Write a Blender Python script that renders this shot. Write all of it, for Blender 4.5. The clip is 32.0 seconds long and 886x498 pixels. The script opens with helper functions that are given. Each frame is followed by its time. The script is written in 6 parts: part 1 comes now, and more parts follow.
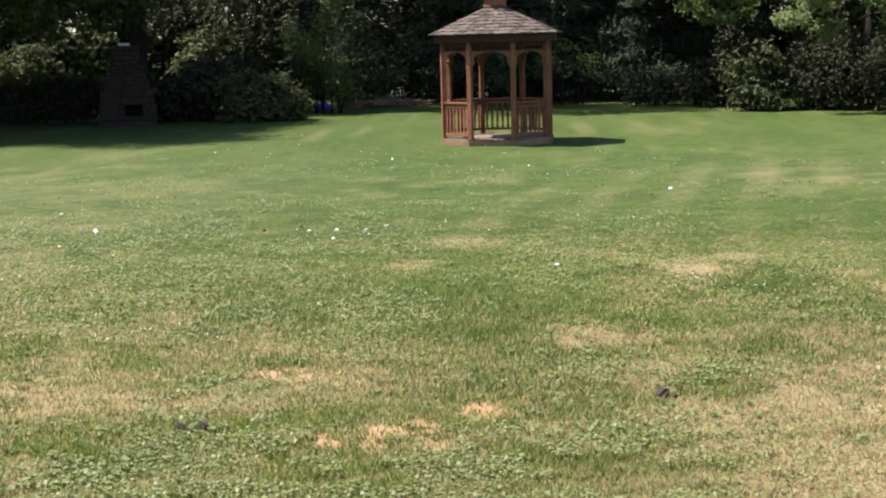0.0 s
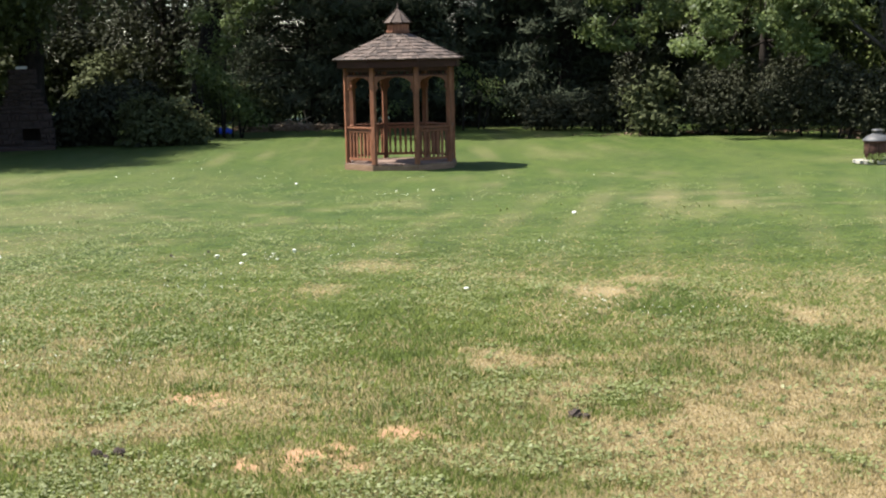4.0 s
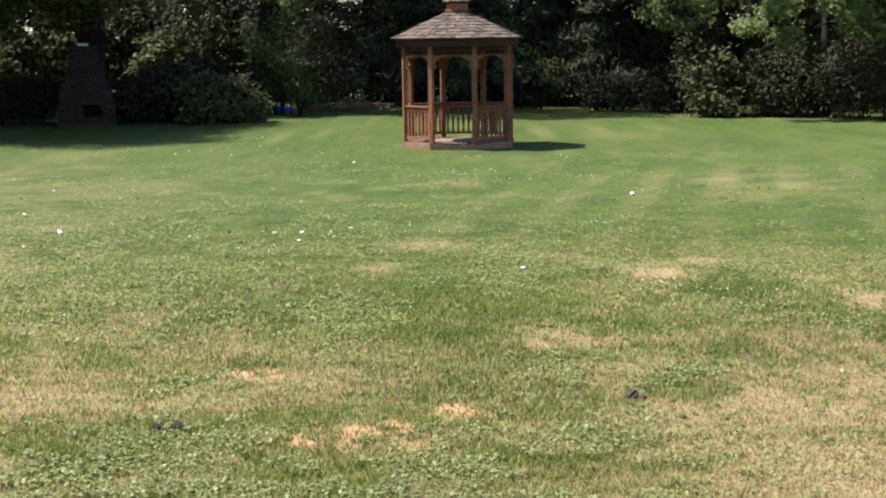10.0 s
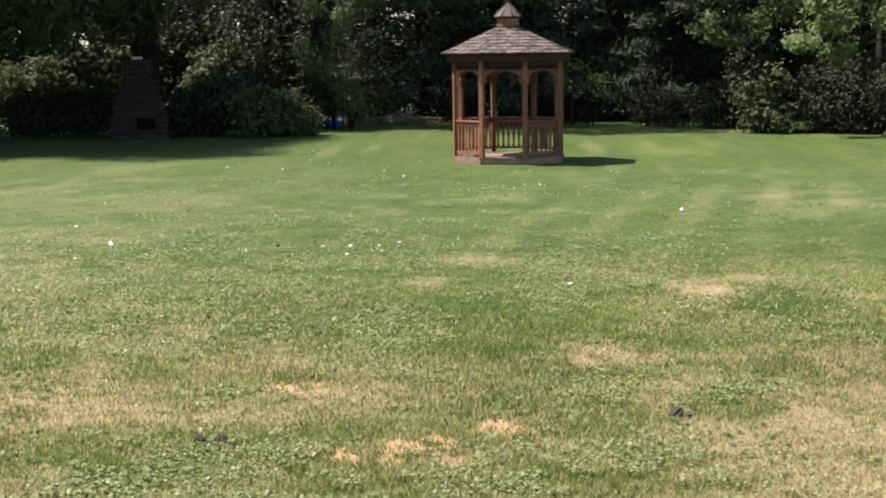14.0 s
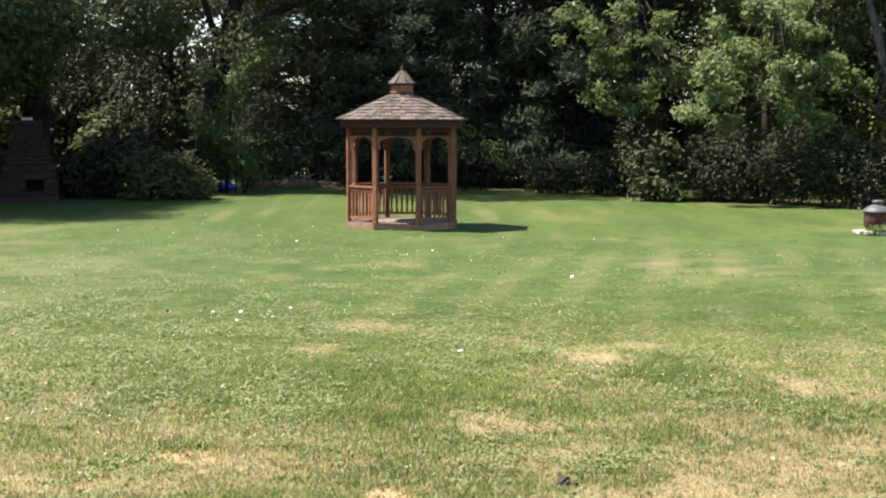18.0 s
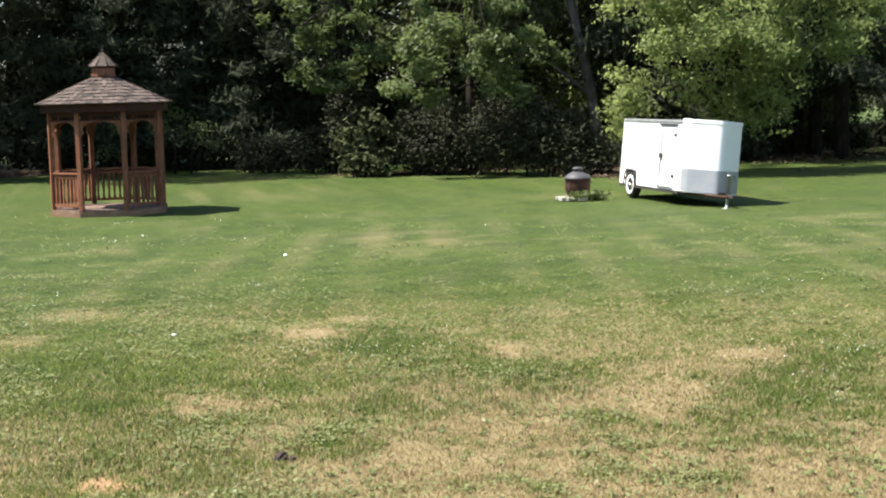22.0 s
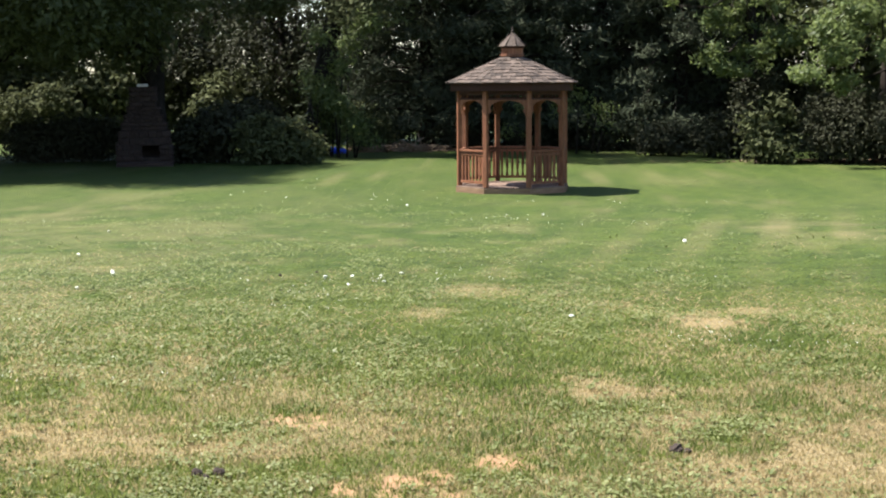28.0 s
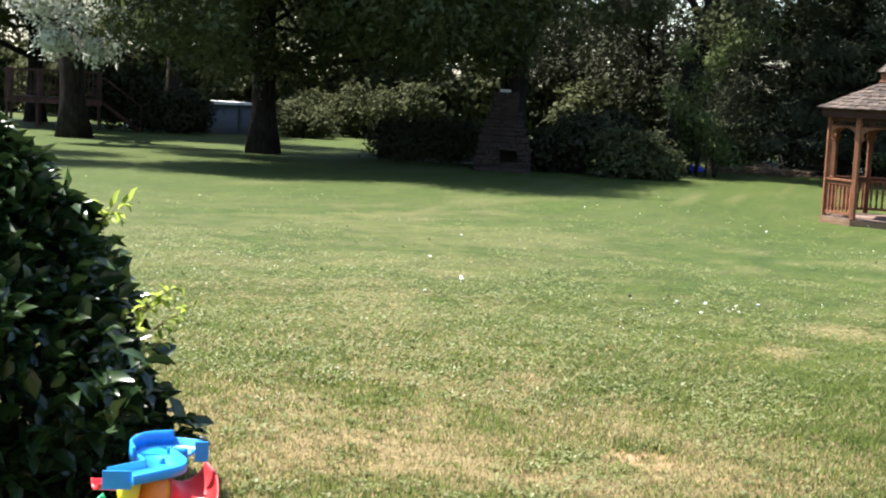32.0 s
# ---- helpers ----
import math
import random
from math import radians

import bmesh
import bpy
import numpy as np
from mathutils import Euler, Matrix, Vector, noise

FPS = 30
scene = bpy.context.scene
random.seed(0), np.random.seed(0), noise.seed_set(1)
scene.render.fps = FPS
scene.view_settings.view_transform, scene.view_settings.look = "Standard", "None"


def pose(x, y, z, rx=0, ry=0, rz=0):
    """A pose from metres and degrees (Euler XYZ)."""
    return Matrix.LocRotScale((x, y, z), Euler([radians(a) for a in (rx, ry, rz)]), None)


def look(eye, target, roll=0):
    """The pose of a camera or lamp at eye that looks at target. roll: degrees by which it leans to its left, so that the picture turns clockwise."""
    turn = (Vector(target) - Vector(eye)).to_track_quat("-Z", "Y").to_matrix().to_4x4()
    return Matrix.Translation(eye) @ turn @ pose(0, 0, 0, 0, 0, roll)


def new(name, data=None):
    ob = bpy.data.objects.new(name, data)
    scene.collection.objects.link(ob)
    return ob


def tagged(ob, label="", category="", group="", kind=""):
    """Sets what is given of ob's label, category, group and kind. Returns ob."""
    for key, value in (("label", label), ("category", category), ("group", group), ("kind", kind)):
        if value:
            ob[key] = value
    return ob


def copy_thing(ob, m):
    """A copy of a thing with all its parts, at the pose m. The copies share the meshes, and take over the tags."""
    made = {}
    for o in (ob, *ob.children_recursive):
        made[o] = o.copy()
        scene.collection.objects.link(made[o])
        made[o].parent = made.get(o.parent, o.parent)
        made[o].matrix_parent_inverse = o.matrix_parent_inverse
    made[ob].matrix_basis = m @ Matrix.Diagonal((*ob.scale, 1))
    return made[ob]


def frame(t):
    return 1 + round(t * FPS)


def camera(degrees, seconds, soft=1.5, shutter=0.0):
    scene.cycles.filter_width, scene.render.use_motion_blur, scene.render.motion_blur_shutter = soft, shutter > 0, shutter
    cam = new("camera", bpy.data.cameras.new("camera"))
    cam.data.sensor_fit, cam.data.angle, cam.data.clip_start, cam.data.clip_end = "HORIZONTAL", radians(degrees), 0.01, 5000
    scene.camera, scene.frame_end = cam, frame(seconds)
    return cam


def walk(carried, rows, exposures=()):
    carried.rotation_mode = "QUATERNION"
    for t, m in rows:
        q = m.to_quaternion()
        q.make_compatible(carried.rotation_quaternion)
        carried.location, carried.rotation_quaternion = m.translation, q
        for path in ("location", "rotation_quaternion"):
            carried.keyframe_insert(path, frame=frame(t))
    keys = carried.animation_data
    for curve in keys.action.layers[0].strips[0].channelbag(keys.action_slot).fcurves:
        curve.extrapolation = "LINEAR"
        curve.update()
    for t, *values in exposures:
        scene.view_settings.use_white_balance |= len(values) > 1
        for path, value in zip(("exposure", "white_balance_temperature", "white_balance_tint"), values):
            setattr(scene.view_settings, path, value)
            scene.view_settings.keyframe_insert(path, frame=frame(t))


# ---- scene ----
# ---- camera and its path: seconds, eye x y z, yaw to the right, pitch, roll (degrees) ----
LENS = 33.21
cam = camera(LENS, 32.0, soft=2.1)
PATH = [
    (0, 0.075, -0.229, 2.275, -1.698, -8.073, -1.476),
    (0.5, 0.078, -0.210, 2.270, -1.548, -8.398, -1.529),
    (1, 0.080, -0.220, 2.281, -1.312, -7.900, -1.440),
    (1.5, 0.081, -0.248, 2.292, -0.954, -6.957, -0.717),
    (2, 0.071, -0.274, 2.293, -0.217, -6.612, -0.564),
    (2.5, 0.038, -0.281, 2.294, 0.611, -6.613, -0.500),
    (3, 0.002, -0.322, 2.293, 1.295, -6.813, -1.385),
    (3.5, -0.017, -0.333, 2.292, 1.751, -7.195, -1.596),
    (4, -0.029, -0.342, 2.295, 2.249, -7.238, -1.212),
    (4.5, -0.041, -0.349, 2.285, 2.257, -7.742, -0.611),
    (6.5, -0.022, -0.357, 2.285, 1.873, -8.070, -1.394),
    (7, 0.028, -0.321, 2.290, 1.282, -7.963, -0.313),
    (7.5, 0.096, -0.267, 2.289, -0.651, -7.824, 0.757),
    (8, 0.138, -0.253, 2.285, -1.673, -7.270, 1.021),
    (8.5, 0.132, -0.266, 2.281, -1.407, -7.386, -0.078),
    (9, 0.067, -0.296, 2.281, -0.801, -7.919, -0.424),
    (9.5, -0.006, -0.318, 2.273, -0.416, -8.343, -0.876),
    (10, -0.041, -0.339, 2.287, 0.064, -7.977, -0.852),
    (10.5, -0.031, -0.338, 2.296, 0.307, -7.316, -1.174),
    (11, 0.007, -0.316, 2.289, -0.116, -7.084, -0.232),
    (11.5, 0.075, -0.282, 2.291, -1.543, -7.464, 1.252),
    (12, 0.119, -0.272, 2.291, -2.473, -7.602, 0.150),
    (12.5, 0.085, -0.285, 2.296, -2.781, -7.451, -0.353),
    (13, 0.019, -0.311, 2.284, -2.595, -7.205, -0.846),
    (13.5, -0.021, -0.328, 2.284, -1.824, -7.410, -0.972),
    (15.5, 0.106, -0.366, 2.358, -2.854, -7.050, 0.540),
    (16, 0.078, -0.353, 2.348, -2.173, -6.150, 0.449),
    (16.5, 0.019, -0.350, 2.327, -0.112, -5.475, -1.159),
    (17, -0.008, -0.360, 2.315, 1.704, -5.168, -1.568),
    (17.5, -0.005, -0.363, 2.327, 2.509, -4.929, -0.189),
    (18, 0.031, -0.356, 2.324, 2.188, -4.951, 0.145),
    (18.5, 0.059, -0.334, 2.323, 1.743, -5.161, 0.234),
    (19, 0.069, -0.312, 2.307, 2.263, -5.436, -0.271),
    (19.5, 0.076, -0.313, 2.305, 7.728, -5.138, -1.216),
    (20, 0.063, -0.427, 2.326, 10.524, -5.143, -1.329),
    (20.5, 0.064, -0.453, 2.325, 11.652, -5.178, -1.194),
    (21, 0.077, -0.435, 2.317, 12.341, -5.372, -1.968),
    (21.5, 0.086, -0.424, 2.315, 12.955, -5.648, -1.711),
    (22, 0.086, -0.432, 2.311, 13.113, -5.899, -1.552),
    (22.5, 0.072, -0.447, 2.313, 12.510, -6.092, -0.753),
    (23, 0.061, -0.452, 2.318, 12.102, -6.066, -0.751),
    (23.5, 0.043, -0.435, 2.316, 11.027, -6.207, -0.381),
    (24, 0.040, -0.401, 2.320, 8.690, -6.237, -0.385),
    (24.5, 0.033, -0.374, 2.315, 6.798, -6.163, -0.359),
    (25, 0.025, -0.352, 2.320, 4.951, -5.892, 1.811),
    (25.5, -0.001, -0.357, 2.318, 3.071, -5.851, 1.325),
    (27.5, 0.017, -0.336, 2.333, -0.683, -6.310, 0.051),
    (28, 0.030, -0.310, 2.333, -2.091, -6.359, -0.367),
    (28.5, 0.045, -0.287, 2.325, -3.082, -6.194, -0.633),
    (29, 0.046, -0.275, 2.321, -4.342, -5.782, -0.255),
    (29.5, 0.015, -0.255, 2.310, -6.807, -5.566, 1.202),
    (30, -0.001, -0.271, 2.327, -10.295, -5.691, 1.074),
    (30.5, 0.008, -0.352, 2.353, -12.366, -5.849, 0.715),
    (31, 0.000, -0.368, 2.362, -13.310, -5.799, 0.698),
    (31.5, -0.022, -0.293, 2.351, -14.250, -5.751, 1.833),
    (32, -0.130, 0.270, 2.351, -15.480, -6.218, 2.999),
]

def view(x, y, z, yaw, pitch, roll):
    a, b = radians(yaw), radians(pitch)
    way = Vector((math.sin(a) * math.cos(b), math.cos(a) * math.cos(b), math.sin(b)))
    return look((x, y, z), Vector((x, y, z)) + way * 10, roll)


EXPOSURE = [(0.0, 1.55), (1.0, 1.50), (2.6, 1.63), (4.0, 1.64), (8.0, 1.58), (12.0, 1.60), (16.0, 1.70), (17.2, 1.86), (19.0, 1.93), (21.0, 1.68), (22.5, 1.54), (24.5, 1.66), (25.5, 1.66), (28.0, 1.73), (32.0, 1.92)]
walk(cam, [(r[0], view(*r[1:])) for r in PATH], exposures=EXPOSURE)

# ---- daylight ----
SUN_EL, SUN_WAY = 60.0, Vector((-0.982, 0.19, 0)).normalized()
world = bpy.data.worlds.new("sky")
world.use_nodes = True
scene.world = world
wn = world.node_tree
sky = wn.nodes.new("ShaderNodeTexSky")
sky.sky_type, sky.sun_disc = "NISHITA", False
sky.sun_elevation, sky.sun_rotation = radians(SUN_EL), radians(281.0)
wn.links.new(sky.outputs[0], wn.nodes["Background"].inputs[0])
wn.nodes["Background"].inputs[1].default_value = 0.092
sun = new("sun", bpy.data.lights.new("sun", "SUN"))
sun.data.energy, sun.data.angle, sun.data.color = 5.0, radians(0.5), (1.0, 0.95, 0.87)
sun.matrix_world = look(SUN_WAY * 40 * math.cos(radians(SUN_EL)) + Vector((0, 30, 40 * math.sin(radians(SUN_EL)))), (0, 30, 0))


# ---- materials ----
class Mat:
    """A small builder for node materials."""

    def __init__(self, name, rough=0.8, metal=0.0, spec=0.3):
        self.m = bpy.data.materials.new(name)
        self.m.use_nodes = True
        self.t = self.m.node_tree
        self.b = self.t.nodes["Principled BSDF"]
        self.b.inputs["Roughness"].default_value = rough
        self.b.inputs["Metallic"].default_value = metal
        self.b.inputs["Specular IOR Level"].default_value = spec

    def n(self, kind):
        return self.t.nodes.new("ShaderNode" + kind)

    def link(self, a, b):
        self.t.links.new(a, b)

    def coords(self, scale=(1, 1, 1)):
        c, mp = self.n("TexCoord"), self.n("Mapping")
        mp.inputs["Scale"].default_value = scale
        self.link(c.outputs["Object"], mp.inputs[0])
        return mp.outputs[0]

    def noise(self, scale, detail=4.0, vec=None, rough=0.6):
        t = self.n("TexNoise")
        t.inputs["Scale"].default_value, t.inputs["Detail"].default_value, t.inputs["Roughness"].default_value = scale, detail, rough
        self.link(vec if vec is not None else self.coords(), t.inputs[0])
        return t.outputs[0]

    def ramp(self, fac, stops):
        r = self.n("ValToRGB")
        e = r.color_ramp.elements
        while len(e) < len(stops):
            e.new(0.5)
        for i, (p, c) in enumerate(stops):
            e[i].position, e[i].color = p, (*c, 1)
        self.link(fac, r.inputs[0])
        return r.outputs[0]

    def mix(self, fac, a, b, mode="MIX"):
        x = self.n("Mix")
        x.data_type, x.blend_type = "RGBA", mode
        for sock, v in ((x.inputs[0], fac), (x.inputs[6], a), (x.inputs[7], b)):
            if isinstance(v, (int, float)):
                sock.default_value = v
            elif isinstance(v, tuple):
                sock.default_value = (*v, 1)
            else:
                self.link(v, sock)
        return x.outputs[2]

    def math(self, op, a, b):
        x = self.n("Math")
        x.operation = op
        for sock, v in zip(x.inputs, (a, b)):
            if isinstance(v, (int, float)):
                sock.default_value = v
            else:
                self.link(v, sock)
        return x.outputs[0]

    def island(self):
        return self.n("NewGeometry").outputs["Random Per Island"]

    def object_random(self):
        return self.n("ObjectInfo").outputs["Random"]

    def colour(self, sock):
        self.link(sock, self.b.inputs["Base Color"])
        return self

    def bump(self, height, strength=0.3, distance=0.02):
        x = self.n("Bump")
        x.inputs["Strength"].default_value, x.inputs["Distance"].default_value = strength, distance
        self.link(height, x.inputs["Height"])
        self.link(x.outputs[0], self.b.inputs["Normal"])
        return self


def leaf_material(name, dark, mid, light, leak=0.35, rough=0.55, spec=0.22):
    k = Mat(name, rough=rough, spec=spec)
    c = k.ramp(k.island(), [(0.0, dark), (0.5, mid), (1.0, light)])
    big = k.noise(0.6, 2.0)
    c = k.mix(k.ramp(big, [(0.35, (0, 0, 0)), (0.7, (0.5, 0.5, 0.5))]), c, tuple(v * 1.5 for v in mid))
    k.colour(c)
    tr = k.n("BsdfTranslucent")
    k.link(k.mix(0.5, c, tuple(min(1, v * 2) for v in light)), tr.inputs[0])
    ms = k.n("MixShader")
    ms.inputs[0].default_value = leak
    k.link(k.b.outputs[0], ms.inputs[1])
    k.link(tr.outputs[0], ms.inputs[2])
    k.link(ms.outputs[0], k.t.nodes["Material Output"].inputs[0])
    return k.m


def streaked(name, a, b, c, along=(1, 1, 8), scale=6.0, rough=0.75, depth=0.004, vary=0.35, spec=0.25):
    """Wood or bark with grain; the grain is fine where along is large."""
    k = Mat(name, rough=rough, spec=spec)
    v = k.coords(along)
    g = k.noise(scale, 6.0, v)
    col = k.ramp(g, [(0.3, a), (0.5, b), (0.72, c)])
    worn = k.noise(2.2, 3.0)
    col = k.mix(k.ramp(worn, [(0.4, (0, 0, 0)), (0.75, (0.6, 0.6, 0.6))]), col, tuple(x * 0.55 for x in a))
    tone = k.ramp(k.object_random(), [(0, (1 - vary,) * 3), (1, (1 + vary * 0.5,) * 3)])
    col = k.mix(1.0, col, tone, "MULTIPLY")
    k.colour(col).bump(g, 0.5, depth)
    return k.m


def plain(name, col, rough=0.5, metal=0.0, spec=0.4, vary=0.12, scale=3.0, grime=(0.3, 0.27, 0.22), dirt=0.25, relief=0.0):
    """Paint, plastic or metal with faint mottling and grime."""
    k = Mat(name, rough=rough, metal=metal, spec=spec)
    a = k.noise(scale, 4.0)
    c = k.ramp(a, [(0.3, tuple(x * (1 - vary) for x in col)), (0.7, tuple(min(1, x * (1 + vary)) for x in col))])
    d = k.noise(scale * 0.45, 5.0, rough=0.75)
    c = k.mix(k.ramp(d, [(0.55, (0, 0, 0)), (0.8, (dirt,) * 3)]), c, grime)
    k.colour(c)
    r = k.ramp(a, [(0.3, (max(0.05, rough - 0.1),) * 3), (0.7, (min(1, rough + 0.1),) * 3)])
    k.link(r, k.b.inputs["Roughness"])
    if relief:
        k.bump(k.noise(scale * 12, 3.0), 0.4, relief)
    return k.m


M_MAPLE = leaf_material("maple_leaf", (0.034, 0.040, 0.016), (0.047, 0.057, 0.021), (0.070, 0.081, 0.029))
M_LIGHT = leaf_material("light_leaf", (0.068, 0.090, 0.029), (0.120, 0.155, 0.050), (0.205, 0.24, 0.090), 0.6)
# Whitish tones are painted sun glints on green leaves
M_GLINT_LEAF = leaf_material("sun_glint_leaf", (0.035, 0.045, 0.028), (0.36, 0.39, 0.30), (0.68, 0.70, 0.62), 0.35)
# Sunlight on the foliage is partly put into this lighter leaf colour
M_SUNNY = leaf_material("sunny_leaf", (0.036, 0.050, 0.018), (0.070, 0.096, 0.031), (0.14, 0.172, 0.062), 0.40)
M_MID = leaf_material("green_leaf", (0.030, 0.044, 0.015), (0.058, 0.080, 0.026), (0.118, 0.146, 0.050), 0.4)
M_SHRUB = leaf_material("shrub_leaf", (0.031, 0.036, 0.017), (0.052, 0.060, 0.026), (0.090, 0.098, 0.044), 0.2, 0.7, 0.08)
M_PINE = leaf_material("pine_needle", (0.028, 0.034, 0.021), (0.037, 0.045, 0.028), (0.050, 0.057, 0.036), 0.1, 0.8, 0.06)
# Hedge leaves; on other plants the dark colour stands in for shade
M_HEDGE_SHADED = leaf_material("hedge_and_shaded_leaf", (0.022, 0.023, 0.013), (0.028, 0.030, 0.017), (0.037, 0.040, 0.021), 0.1, 0.7, 0.1)
M_LAUREL = leaf_material("laurel_leaf", (0.008, 0.019, 0.007), (0.015, 0.033, 0.011), (0.032, 0.058, 0.018), 0.08, 0.26, 0.5)
M_SPRIG = leaf_material("young_leaf", (0.13, 0.18, 0.028), (0.20, 0.26, 0.045), (0.28, 0.34, 0.07), 0.5)
M_WEED = leaf_material("weed_leaf", (0.045, 0.06, 0.02), (0.075, 0.098, 0.03), (0.12, 0.145, 0.05), 0.3)
M_BARK = streaked("bark", (0.014, 0.011, 0.009), (0.026, 0.021, 0.017), (0.048, 0.040, 0.034), (1, 1, 0.25), 9.0, 0.95, 0.03, 0.2, 0.1)
M_GREYBARK = streaked("grey_bark", (0.09, 0.077, 0.066), (0.155, 0.133, 0.113), (0.23, 0.205, 0.175), (1, 1, 0.25), 8.0, 0.95, 0.02, 0.2, 0.1)
M_CEDAR = streaked("stained_cedar", (0.128, 0.050, 0.025), (0.205, 0.083, 0.043), (0.29, 0.126, 0.068), (7, 7, 1), 3.0, 0.7, 0.003, 0.3)
# Darker copy of the cedar: the eaves' shade is put into the colour
M_EAVE_SHADE = streaked("eave_shaded_cedar", (0.030, 0.010, 0.006), (0.046, 0.016, 0.010), (0.070, 0.027, 0.017), (2, 2, 8), 3.0, 0.7, 0.003, 0.2)
M_DECK = streaked("deck_board", (0.12, 0.078, 0.058), (0.18, 0.122, 0.094), (0.24, 0.172, 0.138), (1, 8, 8), 3.0, 0.8, 0.003, 0.3)
M_RIM = streaked("rim_board", (0.16, 0.096, 0.056), (0.225, 0.14, 0.085), (0.30, 0.20, 0.128), (1, 1, 8), 3.0, 0.8, 0.003, 0.2)
M_SHINGLE = streaked("weathered_shingle", (0.045, 0.031, 0.025), (0.084, 0.062, 0.050), (0.155, 0.120, 0.100), (8, 8, 2), 3.0, 0.85, 0.004, 0.6)
M_WHITE = plain("white_panel", (0.80, 0.81, 0.82), 0.35, 0.0, 0.4, 0.03, 1.2, (0.55, 0.53, 0.48), 0.2)
M_ALU = plain("aluminium_sheet", (0.34, 0.35, 0.37), 0.45, 0.3, 0.5, 0.08, 4.0, (0.4, 0.38, 0.35), 0.3)
M_ROOFGREY = plain("grey_roof", (0.30, 0.31, 0.32), 0.6, 0.3, 0.4, 0.1, 2.0)
M_BLACK = plain("black_rubber", (0.022, 0.021, 0.02), 0.7, 0.0, 0.3, 0.2, 6.0, (0.12, 0.1, 0.08), 0.3)
M_STEEL = plain("painted_steel", (0.06, 0.055, 0.05), 0.5, 0.4, 0.4, 0.2, 6.0, (0.2, 0.1, 0.05), 0.4)
M_ZINC = plain("zinc_plated", (0.55, 0.55, 0.54), 0.4, 0.85, 0.5, 0.1, 8.0)
M_RUST = plain("rusty_iron", (0.062, 0.031, 0.022), 0.8, 0.2, 0.3, 0.35, 9.0, (0.16, 0.07, 0.035), 0.6, 0.002)
M_LID = plain("grey_lid", (0.055, 0.055, 0.057), 0.6, 0.25, 0.4, 0.2, 8.0, (0.1, 0.06, 0.04), 0.5)
M_BLOCK = plain("pale_block", (0.31, 0.295, 0.245), 0.9, 0.0, 0.2, 0.2, 9.0, (0.2, 0.22, 0.12), 0.6, 0.004)
M_STONE = plain("field_stone", (0.036, 0.024, 0.020), 0.9, 0.0, 0.2, 0.4, 6.0, (0.075, 0.066, 0.045), 0.4, 0.006)
M_MORTAR = plain("mortar", (0.034, 0.025, 0.021), 0.95, 0.0, 0.1, 0.2, 9.0)
M_CAP = plain("pale_cap_stone", (0.45, 0.43, 0.40), 0.9, 0.0, 0.2, 0.15, 6.0)
M_POOL = plain("pool_wall", (0.095, 0.104, 0.115), 0.5, 0.1, 0.4, 0.06, 1.0, (0.14, 0.15, 0.13), 0.4)
M_POOLRIM = plain("pool_rim", (0.75, 0.76, 0.76), 0.4, 0.1, 0.4, 0.05, 2.0)
M_REDWOOD = streaked("red_deck_wood", (0.045, 0.021, 0.017), (0.075, 0.036, 0.029), (0.12, 0.062, 0.05), (6, 6, 1), 3.0, 0.75, 0.003, 0.3)
M_TARP = plain("blue_tarp", (0.02, 0.06, 0.50), 0.4, 0.0, 0.4, 0.2, 5.0, (0.1, 0.1, 0.1), 0.1)
M_TOYBLUE = plain("blue_plastic", (0.018, 0.25, 0.70), 0.32, 0.0, 0.45, 0.05, 5.0, (0.1, 0.2, 0.35), 0.15)
M_TOYRED = plain("red_plastic", (0.62, 0.030, 0.035), 0.35, 0.0, 0.45, 0.05, 5.0, (0.3, 0.08, 0.06), 0.15)
M_TOYGREEN = plain("green_plastic", (0.03, 0.42, 0.17), 0.35, 0.0, 0.45, 0.05, 5.0, (0.1, 0.25, 0.12), 0.15)
M_TOYORANGE = plain("orange_plastic", (0.78, 0.20, 0.02), 0.35, 0.0, 0.45, 0.05, 5.0, (0.4, 0.2, 0.05), 0.15)
M_TOYYELLOW = plain("yellow_plastic", (0.78, 0.50, 0.03), 0.35, 0.0, 0.45, 0.05, 5.0, (0.4, 0.3, 0.08), 0.15)
M_PETAL = plain("white_flower", (0.78, 0.78, 0.70), 0.7, 0.0, 0.2, 0.08, 30.0)
# Surfaces of the added walls that hold back sky light
M_PALE_BLOCKER = plain("pale_sky_blocker", (0.45, 0.43, 0.39), 0.7, 0.0, 0.2, 0.06, 2.0)
M_DARK_BLOCKER = plain("dark_sky_blocker", (0.075, 0.085, 0.055), 0.9, 0.0, 0.1, 0.25, 1.5)
M_CLOD = plain("dark_clod", (0.045, 0.035, 0.03), 0.95, 0.0, 0.1, 0.4, 40.0, (0.1, 0.08, 0.06), 0.5, 0.004)
M_TWIG = streaked("dry_twig", (0.12, 0.08, 0.055), (0.2, 0.145, 0.10), (0.3, 0.23, 0.17), (1, 1, 3), 9.0, 0.9, 0.003, 0.3, 0.1)
M_LITTER = leaf_material("leaf_litter", (0.04, 0.026, 0.017), (0.085, 0.058, 0.039), (0.15, 0.11, 0.078), 0.1, 0.9, 0.1)


